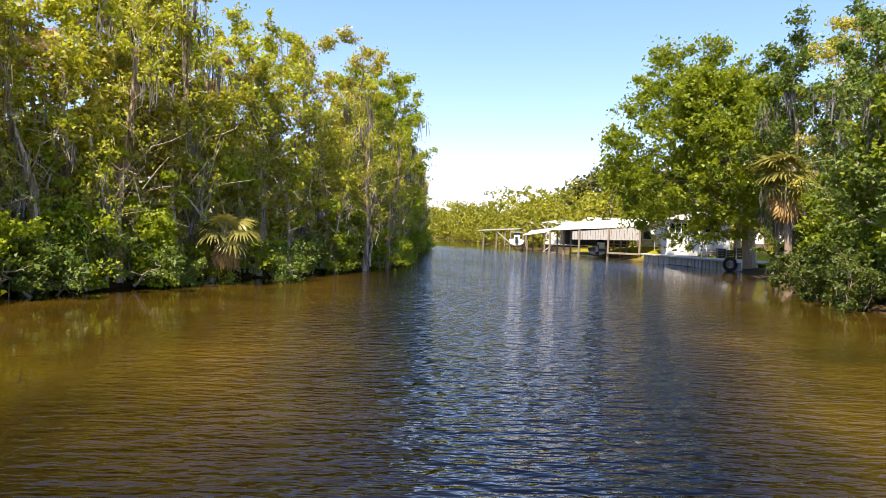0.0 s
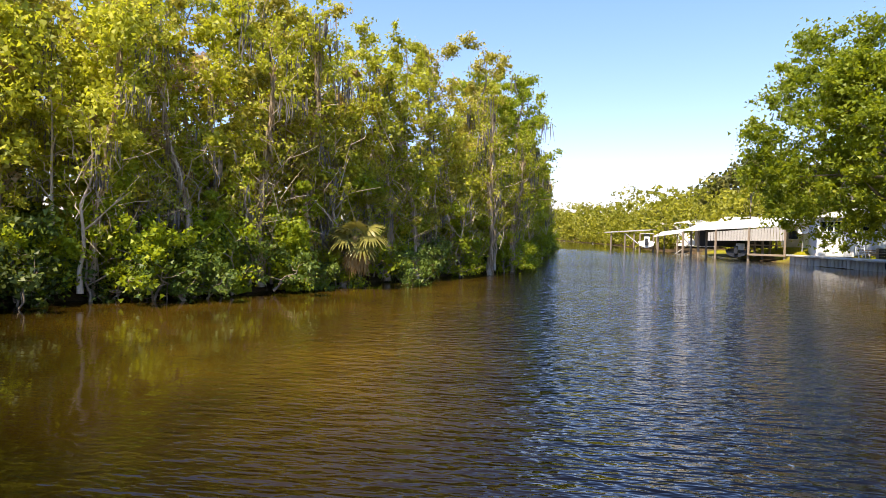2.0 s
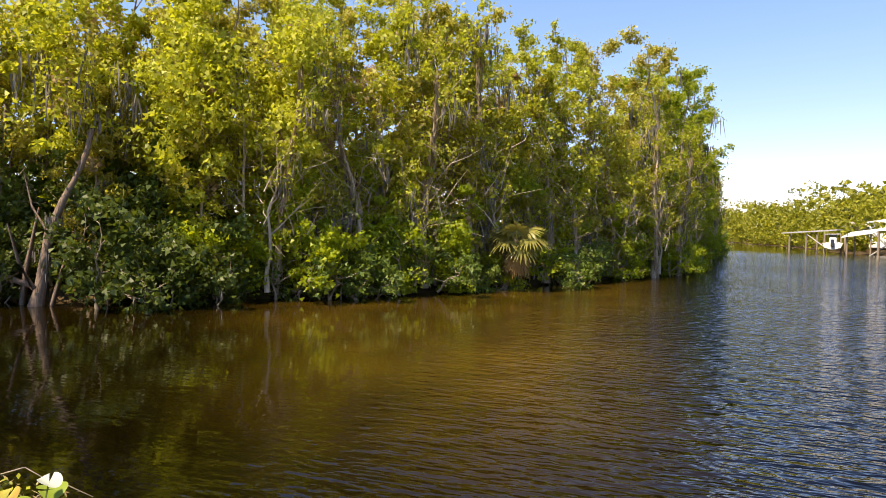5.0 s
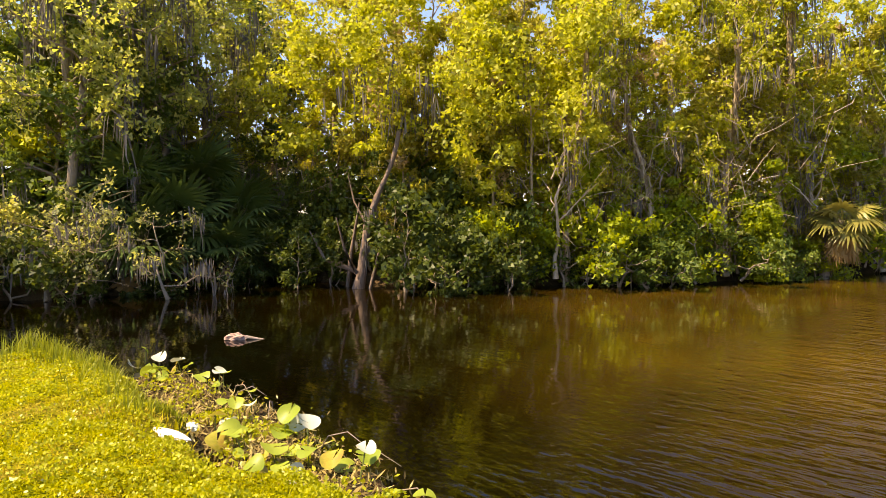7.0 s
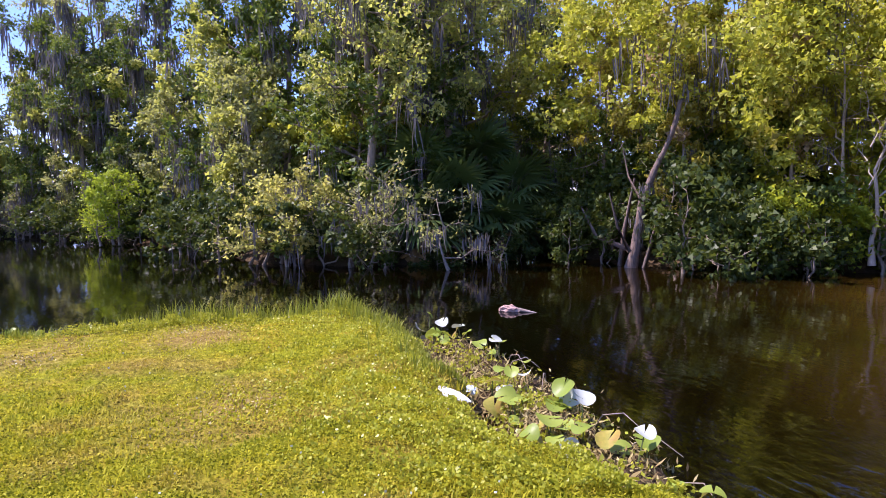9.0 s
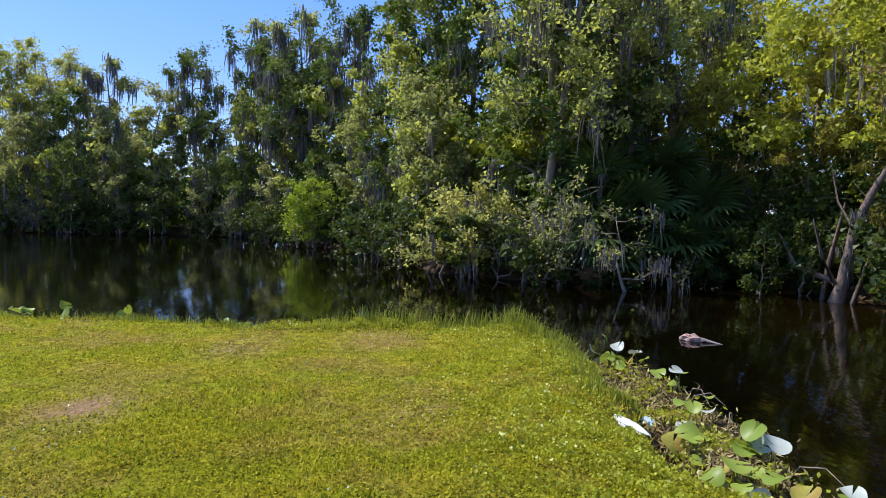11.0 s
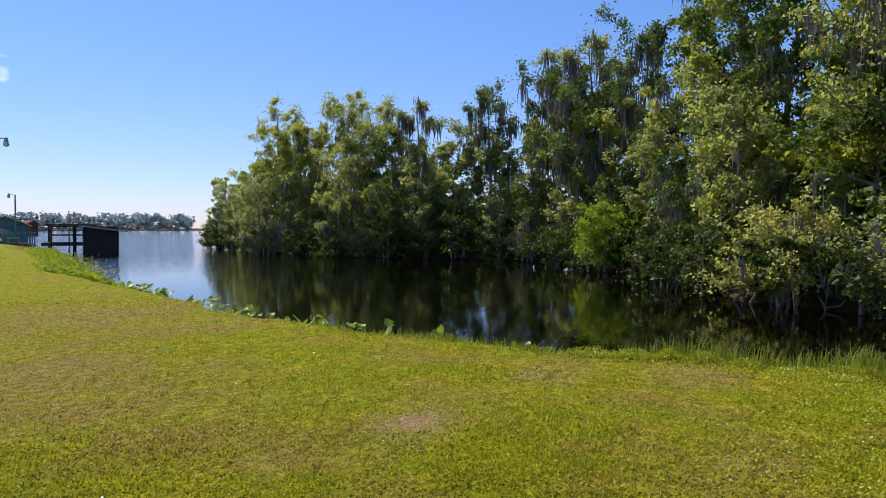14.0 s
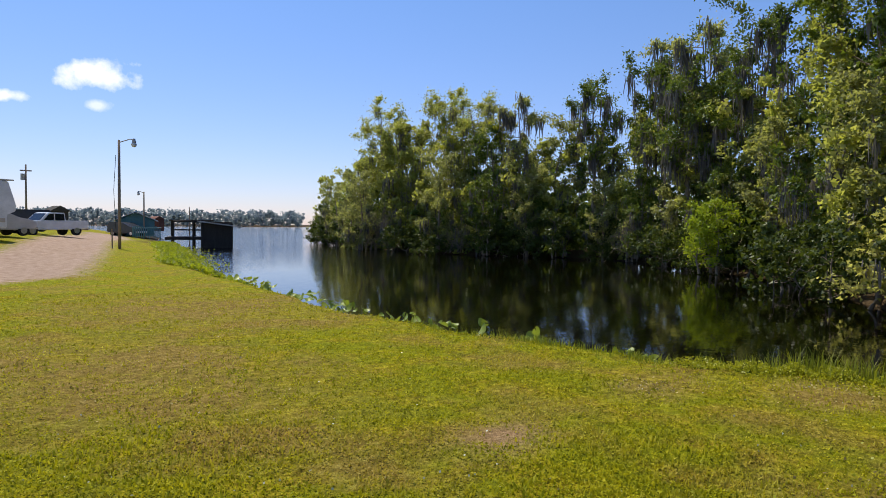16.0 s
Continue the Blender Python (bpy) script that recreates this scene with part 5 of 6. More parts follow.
part("wall", box((2.4, 3.0, 2.6), (-37.6, -114.5, 2.0), 0.02), DARK_TIMBER, far_hut)
part("roof", prism([(-39.2, 3.2), (-37.6, 4.1), (-36.0, 3.2)], -116.4, -112.6), DARK_TIMBER, far_hut)
fence = thing("picket_fence", "weathered teal picket fence", "fence")
for k in range(14):
    x, y = -32.2 - 0.19 * k * 1.0, -74.0 + 0.085 * k
    part("picket", box((0.13, 0.04, 1.15 + 0.12 * (k % 3)), (x, y, ground_z(x, y) + 0.6)), TEAL, fence)
part("rail", rod((-32.1, -74.05, 1.0), (-34.8, -72.85, 1.05), 0.04), TEAL, fence)


def wheel(parent, x, y, r, width=0.22):
    side = 1 if y > 0 else -1
    tyre = part("tyre", rod((x, y - width / 2, r), (x, y + width / 2, r), r, sides=20), RUBBER, parent)
    part("rim", rod((x, y + side * (width / 2 - 0.02), r), (x, y + side * (width / 2 + 0.015), r), r * 0.6, sides=16), CHROME, tyre)


def vehicle(name, x, y, turn, profile, cabin, width, wheels, paint, label, panes, r=0.36, lamps=()):
    """A car: body from its outline, glazed cabin, bumpers, lamps and four wheels."""
    z = ground_z(x, y)
    root = thing(name, label, "vehicle", "parked vehicles")
    root.matrix_world = pose(x, y, z, 0, 0, turn)
    part("body", prism(profile, -width / 2, width / 2, 0.06), paint, root)
    if cabin:
        part("cabin", prism(cabin, -width / 2 + 0.1, width / 2 - 0.1, 0.05), paint, root)
    for pts in panes:
        for s in (-1, 1):
            y0 = s * (width / 2 - 0.085)
            part("window", prism(pts, y0 - 0.012, y0 + 0.012), GLASS, root)
    x0, x1 = min(p[0] for p in profile), max(p[0] for p in profile)
    for xx in (x0 - 0.03, x1 + 0.03):
        part("bumper", box((0.16, width * 0.96, 0.2), (xx, 0, 0.5), 0.04), CHROME, root)
    for xx, zz in lamps:
        for s in (-1, 1):
            part("lamp", box((0.08, 0.28, 0.16), (xx, s * (width / 2 - 0.24), zz), 0.02), LAMP_GLASS, root)
    for wx in wheels:
        for s in (-1, 1):
            wheel(root, wx, s * (width / 2 - 0.12), r)
    return root


# outlines run from the nose at +x to the tail at -x
pickup_body = [(2.65, 0.5), (2.65, 0.95), (2.5, 1.05), (1.1, 1.12), (-0.75, 1.12), (-0.78, 1.14), (-2.65, 1.14), (-2.65, 0.52), (-2.0, 0.45), (2.0, 0.42)]
pickup_cab = [(1.15, 1.08), (0.55, 1.68), (0.3, 1.74), (-0.75, 1.72), (-0.85, 1.08)]
pickup = vehicle("pickup_truck", -18.2, -55.8, 15.5, pickup_body, pickup_cab, 1.9, (1.75, -1.65), CAR_WHITE, "white crew-cab pickup truck parked on the grass",
                 [[(0.9, 1.15), (0.5, 1.6), (0.12, 1.64), (0.12, 1.15)], [(0.02, 1.15), (0.02, 1.64), (-0.66, 1.62), (-0.72, 1.15)]], 0.38, [(2.66, 0.85)])
part("windscreen", slab([(1.1, -0.72, 1.16), (1.1, 0.72, 1.16), (0.62, 0.68, 1.66), (0.62, -0.68, 1.66)], 0.02), GLASS, pickup)
van_body = [(2.25, 0.42), (2.28, 0.8), (2.0, 0.98), (1.2, 1.12), (0.2, 1.55), (-0.6, 1.68), (-2.0, 1.66), (-2.3, 1.1), (-2.3, 0.5), (-1.5, 0.38), (1.5, 0.36)]
van = vehicle("car", -12.15, -46.3, 197, van_body, None, 1.8, (1.45, -1.4), CAR_GREY, "silver hatchback car parked beside the trailer",
              [[(1.0, 1.12), (0.2, 1.46), (-0.25, 1.52), (-0.25, 1.12)], [(-0.35, 1.12), (-0.35, 1.54), (-1.2, 1.58), (-1.2, 1.12)], [(-1.3, 1.12), (-1.3, 1.58), (-1.85, 1.56), (-2.1, 1.14)]], 0.33, [(2.28, 0.75)])
part("windscreen", slab([(1.12, -0.7, 1.19), (1.12, 0.7, 1.19), (0.3, 0.64, 1.545), (0.3, -0.64, 1.545)], 0.02), GLASS, van)
truck2 = vehicle("sport_utility_vehicle", -16.9, -58.9, 15, [(2.4, 0.5), (2.4, 1.0), (1.2, 1.12), (0.5, 1.72), (-2.2, 1.74), (-2.4, 1.1), (-2.4, 0.5)], None, 1.85, (1.55, -1.5), CAR_DARK,
                 "dark sport utility vehicle behind the pickup", [[(1.0, 1.15), (0.5, 1.62), (-0.3, 1.64), (-0.3, 1.15)], [(-0.4, 1.15), (-0.4, 1.64), (-2.0, 1.64), (-2.2, 1.15)]], 0.38, [(2.42, 0.85)])
vehicle("car", -34.0, -79.8, 110, van_body, None, 1.75, (1.45, -1.4), CAR_DARK, "dark car parked by the barn", [[(1.0, 1.12), (0.2, 1.46), (-1.2, 1.56), (-1.2, 1.12)]], 0.33)


def camper(x, y, turn, length, height, label):
    """A fifth-wheel camper: slanted nose, roof edge, side door, windows, jacks and wheels."""
    z = ground_z(x, y)
    root = thing("camper_trailer", label, "trailer", "campers by the track")
    root.matrix_world = pose(x, y, z, 0, 0, turn)
    h = height
    part("body", prism([(0, 0.55), (0, 1.3), (0.55, 1.5), (0.55, 1.9), (0.1, h - 0.05), (-0.2, h), (-length, h), (-length, 0.55)], -1.22, 1.22, 0.05), WHITE, root)
    part("roof_edge", box((length + 0.5, 2.52, 0.07), (-length / 2 + 0.15, 0, h + 0.01), 0.02), GREY_METAL, root)
    part("stripe", box((length - 0.3, 2.5, 0.22), (-length / 2, 0, 1.0), 0.01), BEIGE, root)
    for k in range(2):
        for s in (-1, 1):
            part("window", box((0.9, 0.04, 0.7), (-1.4 - 2.4 * k, s * 1.225, 2.4), 0.02), GLASS, root)
    part("door", box((0.7, 0.04, 1.9), (-2.6, 1.23, 1.65), 0.02), CAR_WHITE, root)
    for wx in (-length * 0.6, -length * 0.6 - 0.8):
        for s in (-1, 1):
            wheel(root, wx, s * 1.08, 0.34)
    for s in (-1, 1):
        part("jack", rod((-0.3, s * 0.9, -0.05), (-0.3, s * 0.9, 0.6), 0.05), GREY_METAL, root)
    part("hose", rod((0.1, 1.0, 0.5), (1.2, 1.6, 0.02), 0.06), WHITE, root)
    return root


camper(-11.5, -43.45, 205, 8.0, 3.2, "white fifth-wheel camper with dark windows")
camper(-12.9, -50.8, 205, 7.0, 2.9, "white camper with a slanted nose")

# ---- single plants of the banks ----


def frond_mesh(seed, size, leaf, drooping=0.35, leaflets=24, stalk=0.7, fan=125):
    """A fan frond along +x: stalk and a folded fan of narrow leaflets."""
    r = np.random.default_rng(seed)
    v, f = [], []
    s = size * stalk
    v += [(0, -0.02, 0), (0, 0.02, 0), (s, 0.012, 0.02), (s, -0.012, 0.02)]
    f.append((0, 1, 2, 3))
    for k in range(leaflets):
        a = radians(-fan + 2 * fan * k / (leaflets - 1)) + r.normal(0, 0.03)
        L = size * (1.0 - 0.3 * abs(math.sin(a / 2))) * r.uniform(0.85, 1.1)
        d, n = np.array([math.cos(a), math.sin(a)]), np.array([-math.sin(a), math.cos(a)])
        lift = 0.05 * (k % 2)
        b0 = len(v)
        for t, w in ((0.45, 0.05), (0.8, 0.03), (1.0, 0.002)):
            c = np.array([s, 0]) + d * L * t
            z = 0.02 + lift * t - drooping * size * t ** 2.2
            for sgn in (-1, 1):
                v.append((c[0] + n[0] * w * size * sgn, c[1] + n[1] * w * size * sgn, z))
        f.append((3, 2, b0 + 1, b0))
        for j in range(2):
            f.append((b0 + 2 * j, b0 + 2 * j + 1, b0 + 2 * j + 3, b0 + 2 * j + 2))
    return mesh_from("frond", v, f, leaf)


FAN = [frond_mesh(k, 0.9, FROND, 0.25 + 0.1 * k) for k in range(3)]
GOLD_FAN = [frond_mesh(k, 0.9, GOLD_FROND, 0.3 + 0.12 * k) for k in range(3)]
DRY_FAN = [frond_mesh(10 + k, 0.9, DRY_FROND, 0.25 + 0.15 * k, 18, 0.5, 62) for k in range(2)]


def palm(x, y, trunk_h, fronds, dry, label, scale=1.0, seed=0, lean=0.0, trunk_r=0.16, fan=FAN, spread=(-25, 75)):
    r = np.random.default_rng(seed)
    z = ground_z(x, y) - 0.1
    root = thing("palm_tree" if trunk_h > 1.5 else "palmetto", label, "palm")
    root.location = (x, y, z)
    t = np.linspace(0, 1, 9)
    p = np.column_stack([lean * t ** 1.5, 0.05 * np.sin(t * 5), trunk_h * t])
    vv, ff = tubes([(p, trunk_r * (1.1 - 0.25 * t + 0.06 * np.cos(t * 60)))], 9)
    part_mesh("trunk", mesh_from("trunk", vv, ff, BARK, True), root)
    for k in range(fronds + dry):
        old = k >= fronds
        up = r.uniform(-92, -55) if old else r.uniform(*spread)
        ob = part_mesh("frond", (DRY_FAN if old else fan)[r.integers(2 if old else 3)], root, "dry straw-coloured frond" if old else "")
        ob.matrix_local = pose(lean, 0, trunk_h - (r.uniform(0.1, 0.2 + 0.12 * trunk_h) if old else 0), 0, 0, k * 137.5 + r.uniform(-15, 15)) @ pose(0, 0, 0, 0, -up, 0)
        s = scale * r.uniform(0.8, 1.15)
        ob.scale = (s, s, s)
    return root


palm(-12.15, 20.0, 2.1, 18, 16, "small cabbage palm with golden dying fronds", 0.8, 1, 0.55, 0.12, GOLD_FAN, (-50, 50))
palm(10.4, 38.0, 5.7, 34, 80, "cabbage palm with a skirt of brown dead fronds", 1.35, 2, -0.3, 0.2, GOLD_FAN, (-60, 40))
for k, (x, y, h) in enumerate([(-21.7, 3.1, 2.0), (-21.9, 1.9, 2.6), (-21.4, 4.3, 1.5), (-21.3, 2.4, 1.0), (-22.2, 4.9, 1.9), (-20.8, 1.7, 1.2), (-22.9, 3.8, 3.0)]):
    palm(x, y, h, 18, 4, "dark green cabbage palm at the water's edge", 1.3, 20 + k, 0.1)

# leaning dead trunk at the cove's mouth
r = np.random.default_rng(300)
lean_root = thing("leaning_trunk", "pale leaning dead trunk rising from the water", "tree trunk")
t = np.linspace(0, 1, 12)
line = np.column_stack([-18.0 + 0.54 * t, 7.1 + 1.24 * t, -0.95 + 4.9 * t]) + 0.09 * np.column_stack([np.sin(t * 9), np.cos(t * 7), 0 * t])
v, f = tubes([(line, 0.13 - 0.07 * t + 0.1 * np.exp(-t * 6) + 0.014 * np.sin(t * 31) + 0.012 * np.cos(t * 57)), (np.array([line[5], line[5] + (-0.5, -0.2, 0.7), line[5] + (-0.7, -0.3, 1.5)]), np.array([0.05, 0.035, 0.01])),
              (np.array([line[2], line[2] + (-0.5, -0.9, 0.4), line[2] + (-0.6, -1.3, 1.2)]), np.array([0.09, 0.06, 0.02])),
              (np.array([line[2] + (0.1, -0.2, 0), line[2] + (0.3, -0.6, 0.7), line[2] + (0.2, -0.8, 1.6)]), np.array([0.08, 0.05, 0.02])),
              (np.array([line[0] + (-0.35, -0.1, 0), line[0] + (-0.45, 0.1, 1.4), line[0] + (-0.2, 0.3, 2.9)]), np.array([0.11, 0.08, 0.03])),
              (np.array([line[0] + (0.3, 0.25, 0), line[0] + (0.5, 0.5, 1.2), line[0] + (0.4, 0.9, 2.4)]), np.array([0.09, 0.06, 0.02]))], 10)
part_mesh("trunk", mesh_from("trunk", v, f, grained("weathered_bark", (0.08, 0.055, 0.04), (0.28, 0.2, 0.15), 5, 0.95, 0.9, 0.05, (1, 1, 0.3)), True), lean_root)
tops = line[[3, 4, 6]][r.integers(3, size=40)] + r.normal(0, 0.1, (40, 3))
v, f = moss_strips(r, tops, 0.5, 0.06)
tagged(part_mesh("hanging_moss", mesh_from("hanging_moss", v, f, MOSS), lean_root), kind="stuff")
tops = np.array([-18.2, 8.7, 5.1]) + r.normal(0, 1, (90, 3)) * [0.7, 0.8, 0.5]
v, f = moss_strips(r, tops, 0.9, 0.08)
hang = tagged(new("hanging_moss", mesh_from("hanging_moss", v, f, MOSS)), "grey moss hanging in a thick beard", "moss", kind="stuff")

# marked bushes
lit_bush = make_tree("bright_bush", 310, BRIGHT, BARK, 3.6, 3800, 0.36, 0.16, 0.1, label="bright lime-green round bush beside the water", stems=3, stem_spread=0.3,
                     base=0.1, spread=1.25, limbs=12, wob=0.1, r0=0.06, twigs=3, rise=0.4, top=0.6)
lit_bush.location, lit_bush.scale = (-31.3, -11.0, -0.45), (0.85, 0.85, 0.9)
STRAW_LEAF = leaf_material("pale_leaf", [(0.17, 0.17, 0.05), (0.33, 0.325, 0.085), (0.52, 0.49, 0.14), (0.66, 0.6, 0.2)], (0.85, 0.8, 0.14), 0.72)
gold_bush = make_tree("overhanging_bush", 311, STRAW_LEAF, BARK, 2.7, 3600, 0.3, 0.15, 0.1, moss=60, moss_len=0.7, label="sunlit yellow-green bush leaning over the water", stems=6, stem_spread=0.8,
                      base=0.08, spread=1.5, limbs=8, wob=0.15, r0=0.045, twigs=3, rise=0.25, top=0.6)
gold_bush.location = (-21.3, -2.6, -0.5)
grey_bush = make_tree("mossy_bush", 312, COVE_LEAF, BARK, 2.8, 1500, 0.3, 0.14, 0.09, moss=260, moss_len=0.6, moss_w=0.07, label="grey moss-draped bush over the water", stems=7, stem_spread=0.7,
                      extra_twigs=50, base=0.15, spread=1.4, limbs=7, wob=0.15, r0=0.04, twigs=4, rise=0.3, top=0.6)
grey_bush.location = (-20.0, 0.7, -0.5)

# ---- the near shore ----


def pad_mesh(seed, radius, mat):
    """A floating leaf: a round blade with a notch, wavy and cupped."""
    r = np.random.default_rng(seed)
    n, rings = 18, (0.0, 0.45, 0.8, 1.0)
    ph, cup = r.uniform(0, 6, 2), r.uniform(0.0, 0.3)
    v, f = [(0, 0, 0)], []
    for q in rings[1:]:
        for k in range(n + 1):
            a = radians(10 + 340 * k / n)
            rr = radius * q * (1 + 0.05 * math.sin(3 * a + ph[0]))
            v.append((rr * math.cos(a), rr * math.sin(a) * 0.9, radius * (cup * q * q + 0.22 * q * q * math.sin(2 * a + ph[1]))))
    me = bpy.data.meshes.new("blade")
    m = n + 1
    f += [(0, 1 + k, 2 + k) for k in range(n)]
    for j in range(2):
        o = 1 + j * m
        f += [(o + k, o + m + k, o + m + k + 1, o + k + 1) for k in range(n)]
    me.from_pydata(v, [], f)
    me.polygons.foreach_set("use_smooth", np.ones(len(f), bool))
    me.update()
    me.materials.append(mat)
    return me


PADS = [pad_mesh(k, 1.0, PAD) for k in range(4)]
GLINT_PADS = [pad_mesh(10 + k, 1.0, GLINT_AND_CLOVER) for k in range(2)]
DRY_PADS = [pad_mesh(20 + k, 1.0, DRY_PAD) for k in range(2)]
STEM = grained("plant_stem", (0.07, 0.1, 0.02), (0.16, 0.2, 0.05), 8, 0.6, 0.2, 0.004)
# leaves marked w have the sun's glint painted as a pale colour
spots = [(-10.1, 0.9, "w"), (-9.5, 1.05, "g"), (-10.2, 1.25, "w"), (-9.3, 1.38, "w"), (-9.65, 1.2, "g"), (-9.0, 1.15, "g"), (-8.85, 1.6, "g"), (-8.5, 1.75, "w"), (-8.3, 1.65, "g"),
         (-8.0, 2.0, "g"), (-7.0, 2.19, "g"), (-7.1, 1.8, "w"), (-7.4, 1.6, "g"), (-6.55, 1.35, "y"), (-6.7, 1.5, "w"), (-6.2, 1.3, "y"), (-6.4, 1.6, "g"), (-6.1, 1.84, "g"),
         (-6.17, 2.0, "w"), (-5.9, 2.02, "w"), (-5.87, 1.46, "g"), (-5.6, 1.62, "r"), (-5.7, 1.8, "g"), (-5.4, 1.64, "g"), (-5.5, 1.9, "g"), (-5.1, 1.67, "w"), (-5.2, 2.0, "y"),
         (-5.0, 2.2, "w"), (-5.1, 2.26, "g"), (-4.47, 2.2, "g"), (-4.35, 2.3, "r"), (-5.34, 1.45, "y")]
r = np.random.default_rng(400)
extra = [(x + r.normal(0, 0.22), y + r.normal(0, 0.12), "g" if r.random() < 0.9 else "y") for x, y, _ in spots if r.random() < 0.6]
for x, y, kind in spots + extra:
    root = thing("pond_lily", {"w": "pond lily leaf with the sun's glint in its pale colour", "y": "yellowing pond lily leaf", "r": "reddish dying pond lily leaf"}.get(kind, "green pond lily leaf standing over the mud"),
                 "water plant", "pond lilies at the near shore")
    bed = ground_z(x, y)
    h = max(WATER_Z + 0.02, bed) + r.uniform(0.03, 0.22)
    root.location = (x, y, bed - 0.05)
    blade = part_mesh("leaf", (GLINT_PADS if kind == "w" else DRY_PADS if kind in "yr" else PADS)[r.integers(2)], root)
    blade.matrix_local = pose(0, 0, h - bed + 0.05, r.normal(0, 19), r.normal(0, 19), r.uniform(0, 360))
    s = r.uniform(0.075, 0.12)
    blade.scale = (s, s, s)
    part("stem", rod((0.05 * r.normal(), 0.05 * r.normal(), 0), (0, 0, h - bed + 0.05), 0.006, sides=5), STEM, root)

LITTER = leaf_material("bank_litter", [(0.07, 0.05, 0.018), (0.24, 0.17, 0.06), (0.44, 0.35, 0.13), (0.62, 0.54, 0.24)], (0.35, 0.3, 0.09), 0.2, 0.9)
n = 4600
k = r.integers(len(SHELF) - 1, size=n)
u = r.uniform(0, 1, (n, 1))
p = np.array(SHELF)[k] * (1 - u) + np.array(SHELF)[k + 1] * u + r.normal(0, 0.26, (n, 2)) + [0, -0.08]
c = np.column_stack([p, np.maximum(lie(p[:, 0], p[:, 1]), WATER_Z) + r.uniform(0.005, 0.04, n)])
v, f = leaf_quads(r, c, 0.1, 0.022, 2.5)
tagged(new("shore_litter", mesh_from("shore_litter", v, f, LITTER)), "brown dead leaves and stalks on the muddy edge", "litter", kind="stuff")
n = 4200
k = r.integers(len(SHELF) - 1, size=n)
u = r.uniform(0, 1, (n, 1))
p = np.array(SHELF)[k] * (1 - u) + np.array(SHELF)[k + 1] * u + r.normal(0, 0.24, (n, 2)) + [0, -0.12]
p = p[np.sin(p[:, 0] * 5.1) * np.sin(p[:, 1] * 6.3 + p[:, 0]) + r.normal(0, 0.35, n) > 0.0]
c = np.column_stack([p, np.maximum(lie(p[:, 0], p[:, 1]), WATER_Z) + r.uniform(0.01, 0.1, len(p))])
v, f = leaf_quads(r, c, 0.05, 0.03, 1.2)
tagged(new("shore_seedlings", mesh_from("shore_seedlings", v, f, WEED)), "small yellow-green plants sprouting in the shore litter", "water plant", kind="stuff")
for x, y, a, L in ((-8.3, 1.85, 10, 0.6), (-7.4, 2.1, -20, 0.5), (-5.3, 2.15, 60, 0.45), (-4.6, 2.25, 20, 0.4), (-6.0, 2.15, 40, 0.5), (-7.9, 1.75, 70, 0.4)):
    twig = thing("dead_stalk", "thin brown dead stalk bent over the water", "stalk")
    d = np.array([math.cos(radians(a)), math.sin(radians(a)), 0]) * L
    foot = np.array([x, y, -0.55])
    v, f = tubes([(np.array([foot, foot + d * 0.2 + [0, 0, 0.16], foot + d * 0.6 + [0, 0, 0.22], foot + d + [0, 0, 0.1]]), np.array([0.006, 0.006, 0.005, 0.003]))])
    part_mesh("stalk", mesh_from("stalk", v, f, BARK, True), twig)

RED_WOOD = grained("reddish_wood", (0.2, 0.1, 0.07), (0.55, 0.36, 0.28), 5, 0.8, 0.7, 0.02)
PLASTIC = grained("white_plastic", (0.7, 0.72, 0.74), (0.85, 0.86, 0.87), 6, 0.35, 0.3, 0.01)
BLUE_PLASTIC = grained("blue_white_plastic", (0.12, 0.3, 0.45), (0.75, 0.8, 0.84), 3, 0.3, 0.3, 0.01)


def crumpled(name, seed, at, size, turn, mat, label, category, rough=0.25, scale=3.0):
    """A lumpy solid: a ball pushed about by noise."""
    bm = bmesh.new()
    bmesh.ops.create_icosphere(bm, subdivisions=4, radius=1.0)
    for v_ in bm.verts:
        q = noise.noise(v_.co * scale + Vector((seed, 0, 0))) * rough + noise.noise(v_.co * scale * 2.7 + Vector((0, seed, 0))) * rough * 0.5
        v_.co *= 1 + q
    bmesh.ops.transform(bm, matrix=pose(*at, 0, 0, turn) @ Matrix.Diagonal((*size, 1)), verts=bm.verts)
    me = bpy.data.meshes.new(name)
    bm.to_mesh(me)
    bm.free()
    me.materials.append(mat)
    return tagged(new(name, me), label, category)


crumpled("plastic_sheet", 3, (-5.92, 0.88, ground_z(-5.92, 0.88) + 0.07), (0.27, 0.055, 0.03), 26, PLASTIC, "folded white plastic lying in the grass edge", "litter", 0.2, 2.0)
crumpled("plastic_bottle", 5, (-7.0, 1.22, ground_z(-7.0, 1.22) + 0.05), (0.1, 0.05, 0.045), 20, BLUE_PLASTIC, "crushed blue and white plastic bottle in the mud", "litter", 0.35, 3.5)
log = crumpled("driftwood", 8, (-11.75, 2.6, -0.47), (0.17, 0.085, 0.085), 65, RED_WOOD, "pale brown lump of driftwood afloat", "driftwood", 0.3, 2.2)
part("branch", rod((-11.68, 2.75, -0.46), (-11.52, 3.1, -0.52), 0.035, 0.008), DEADWOOD, log)

# weeds along the shore
weed_r = np.random.default_rng(420)
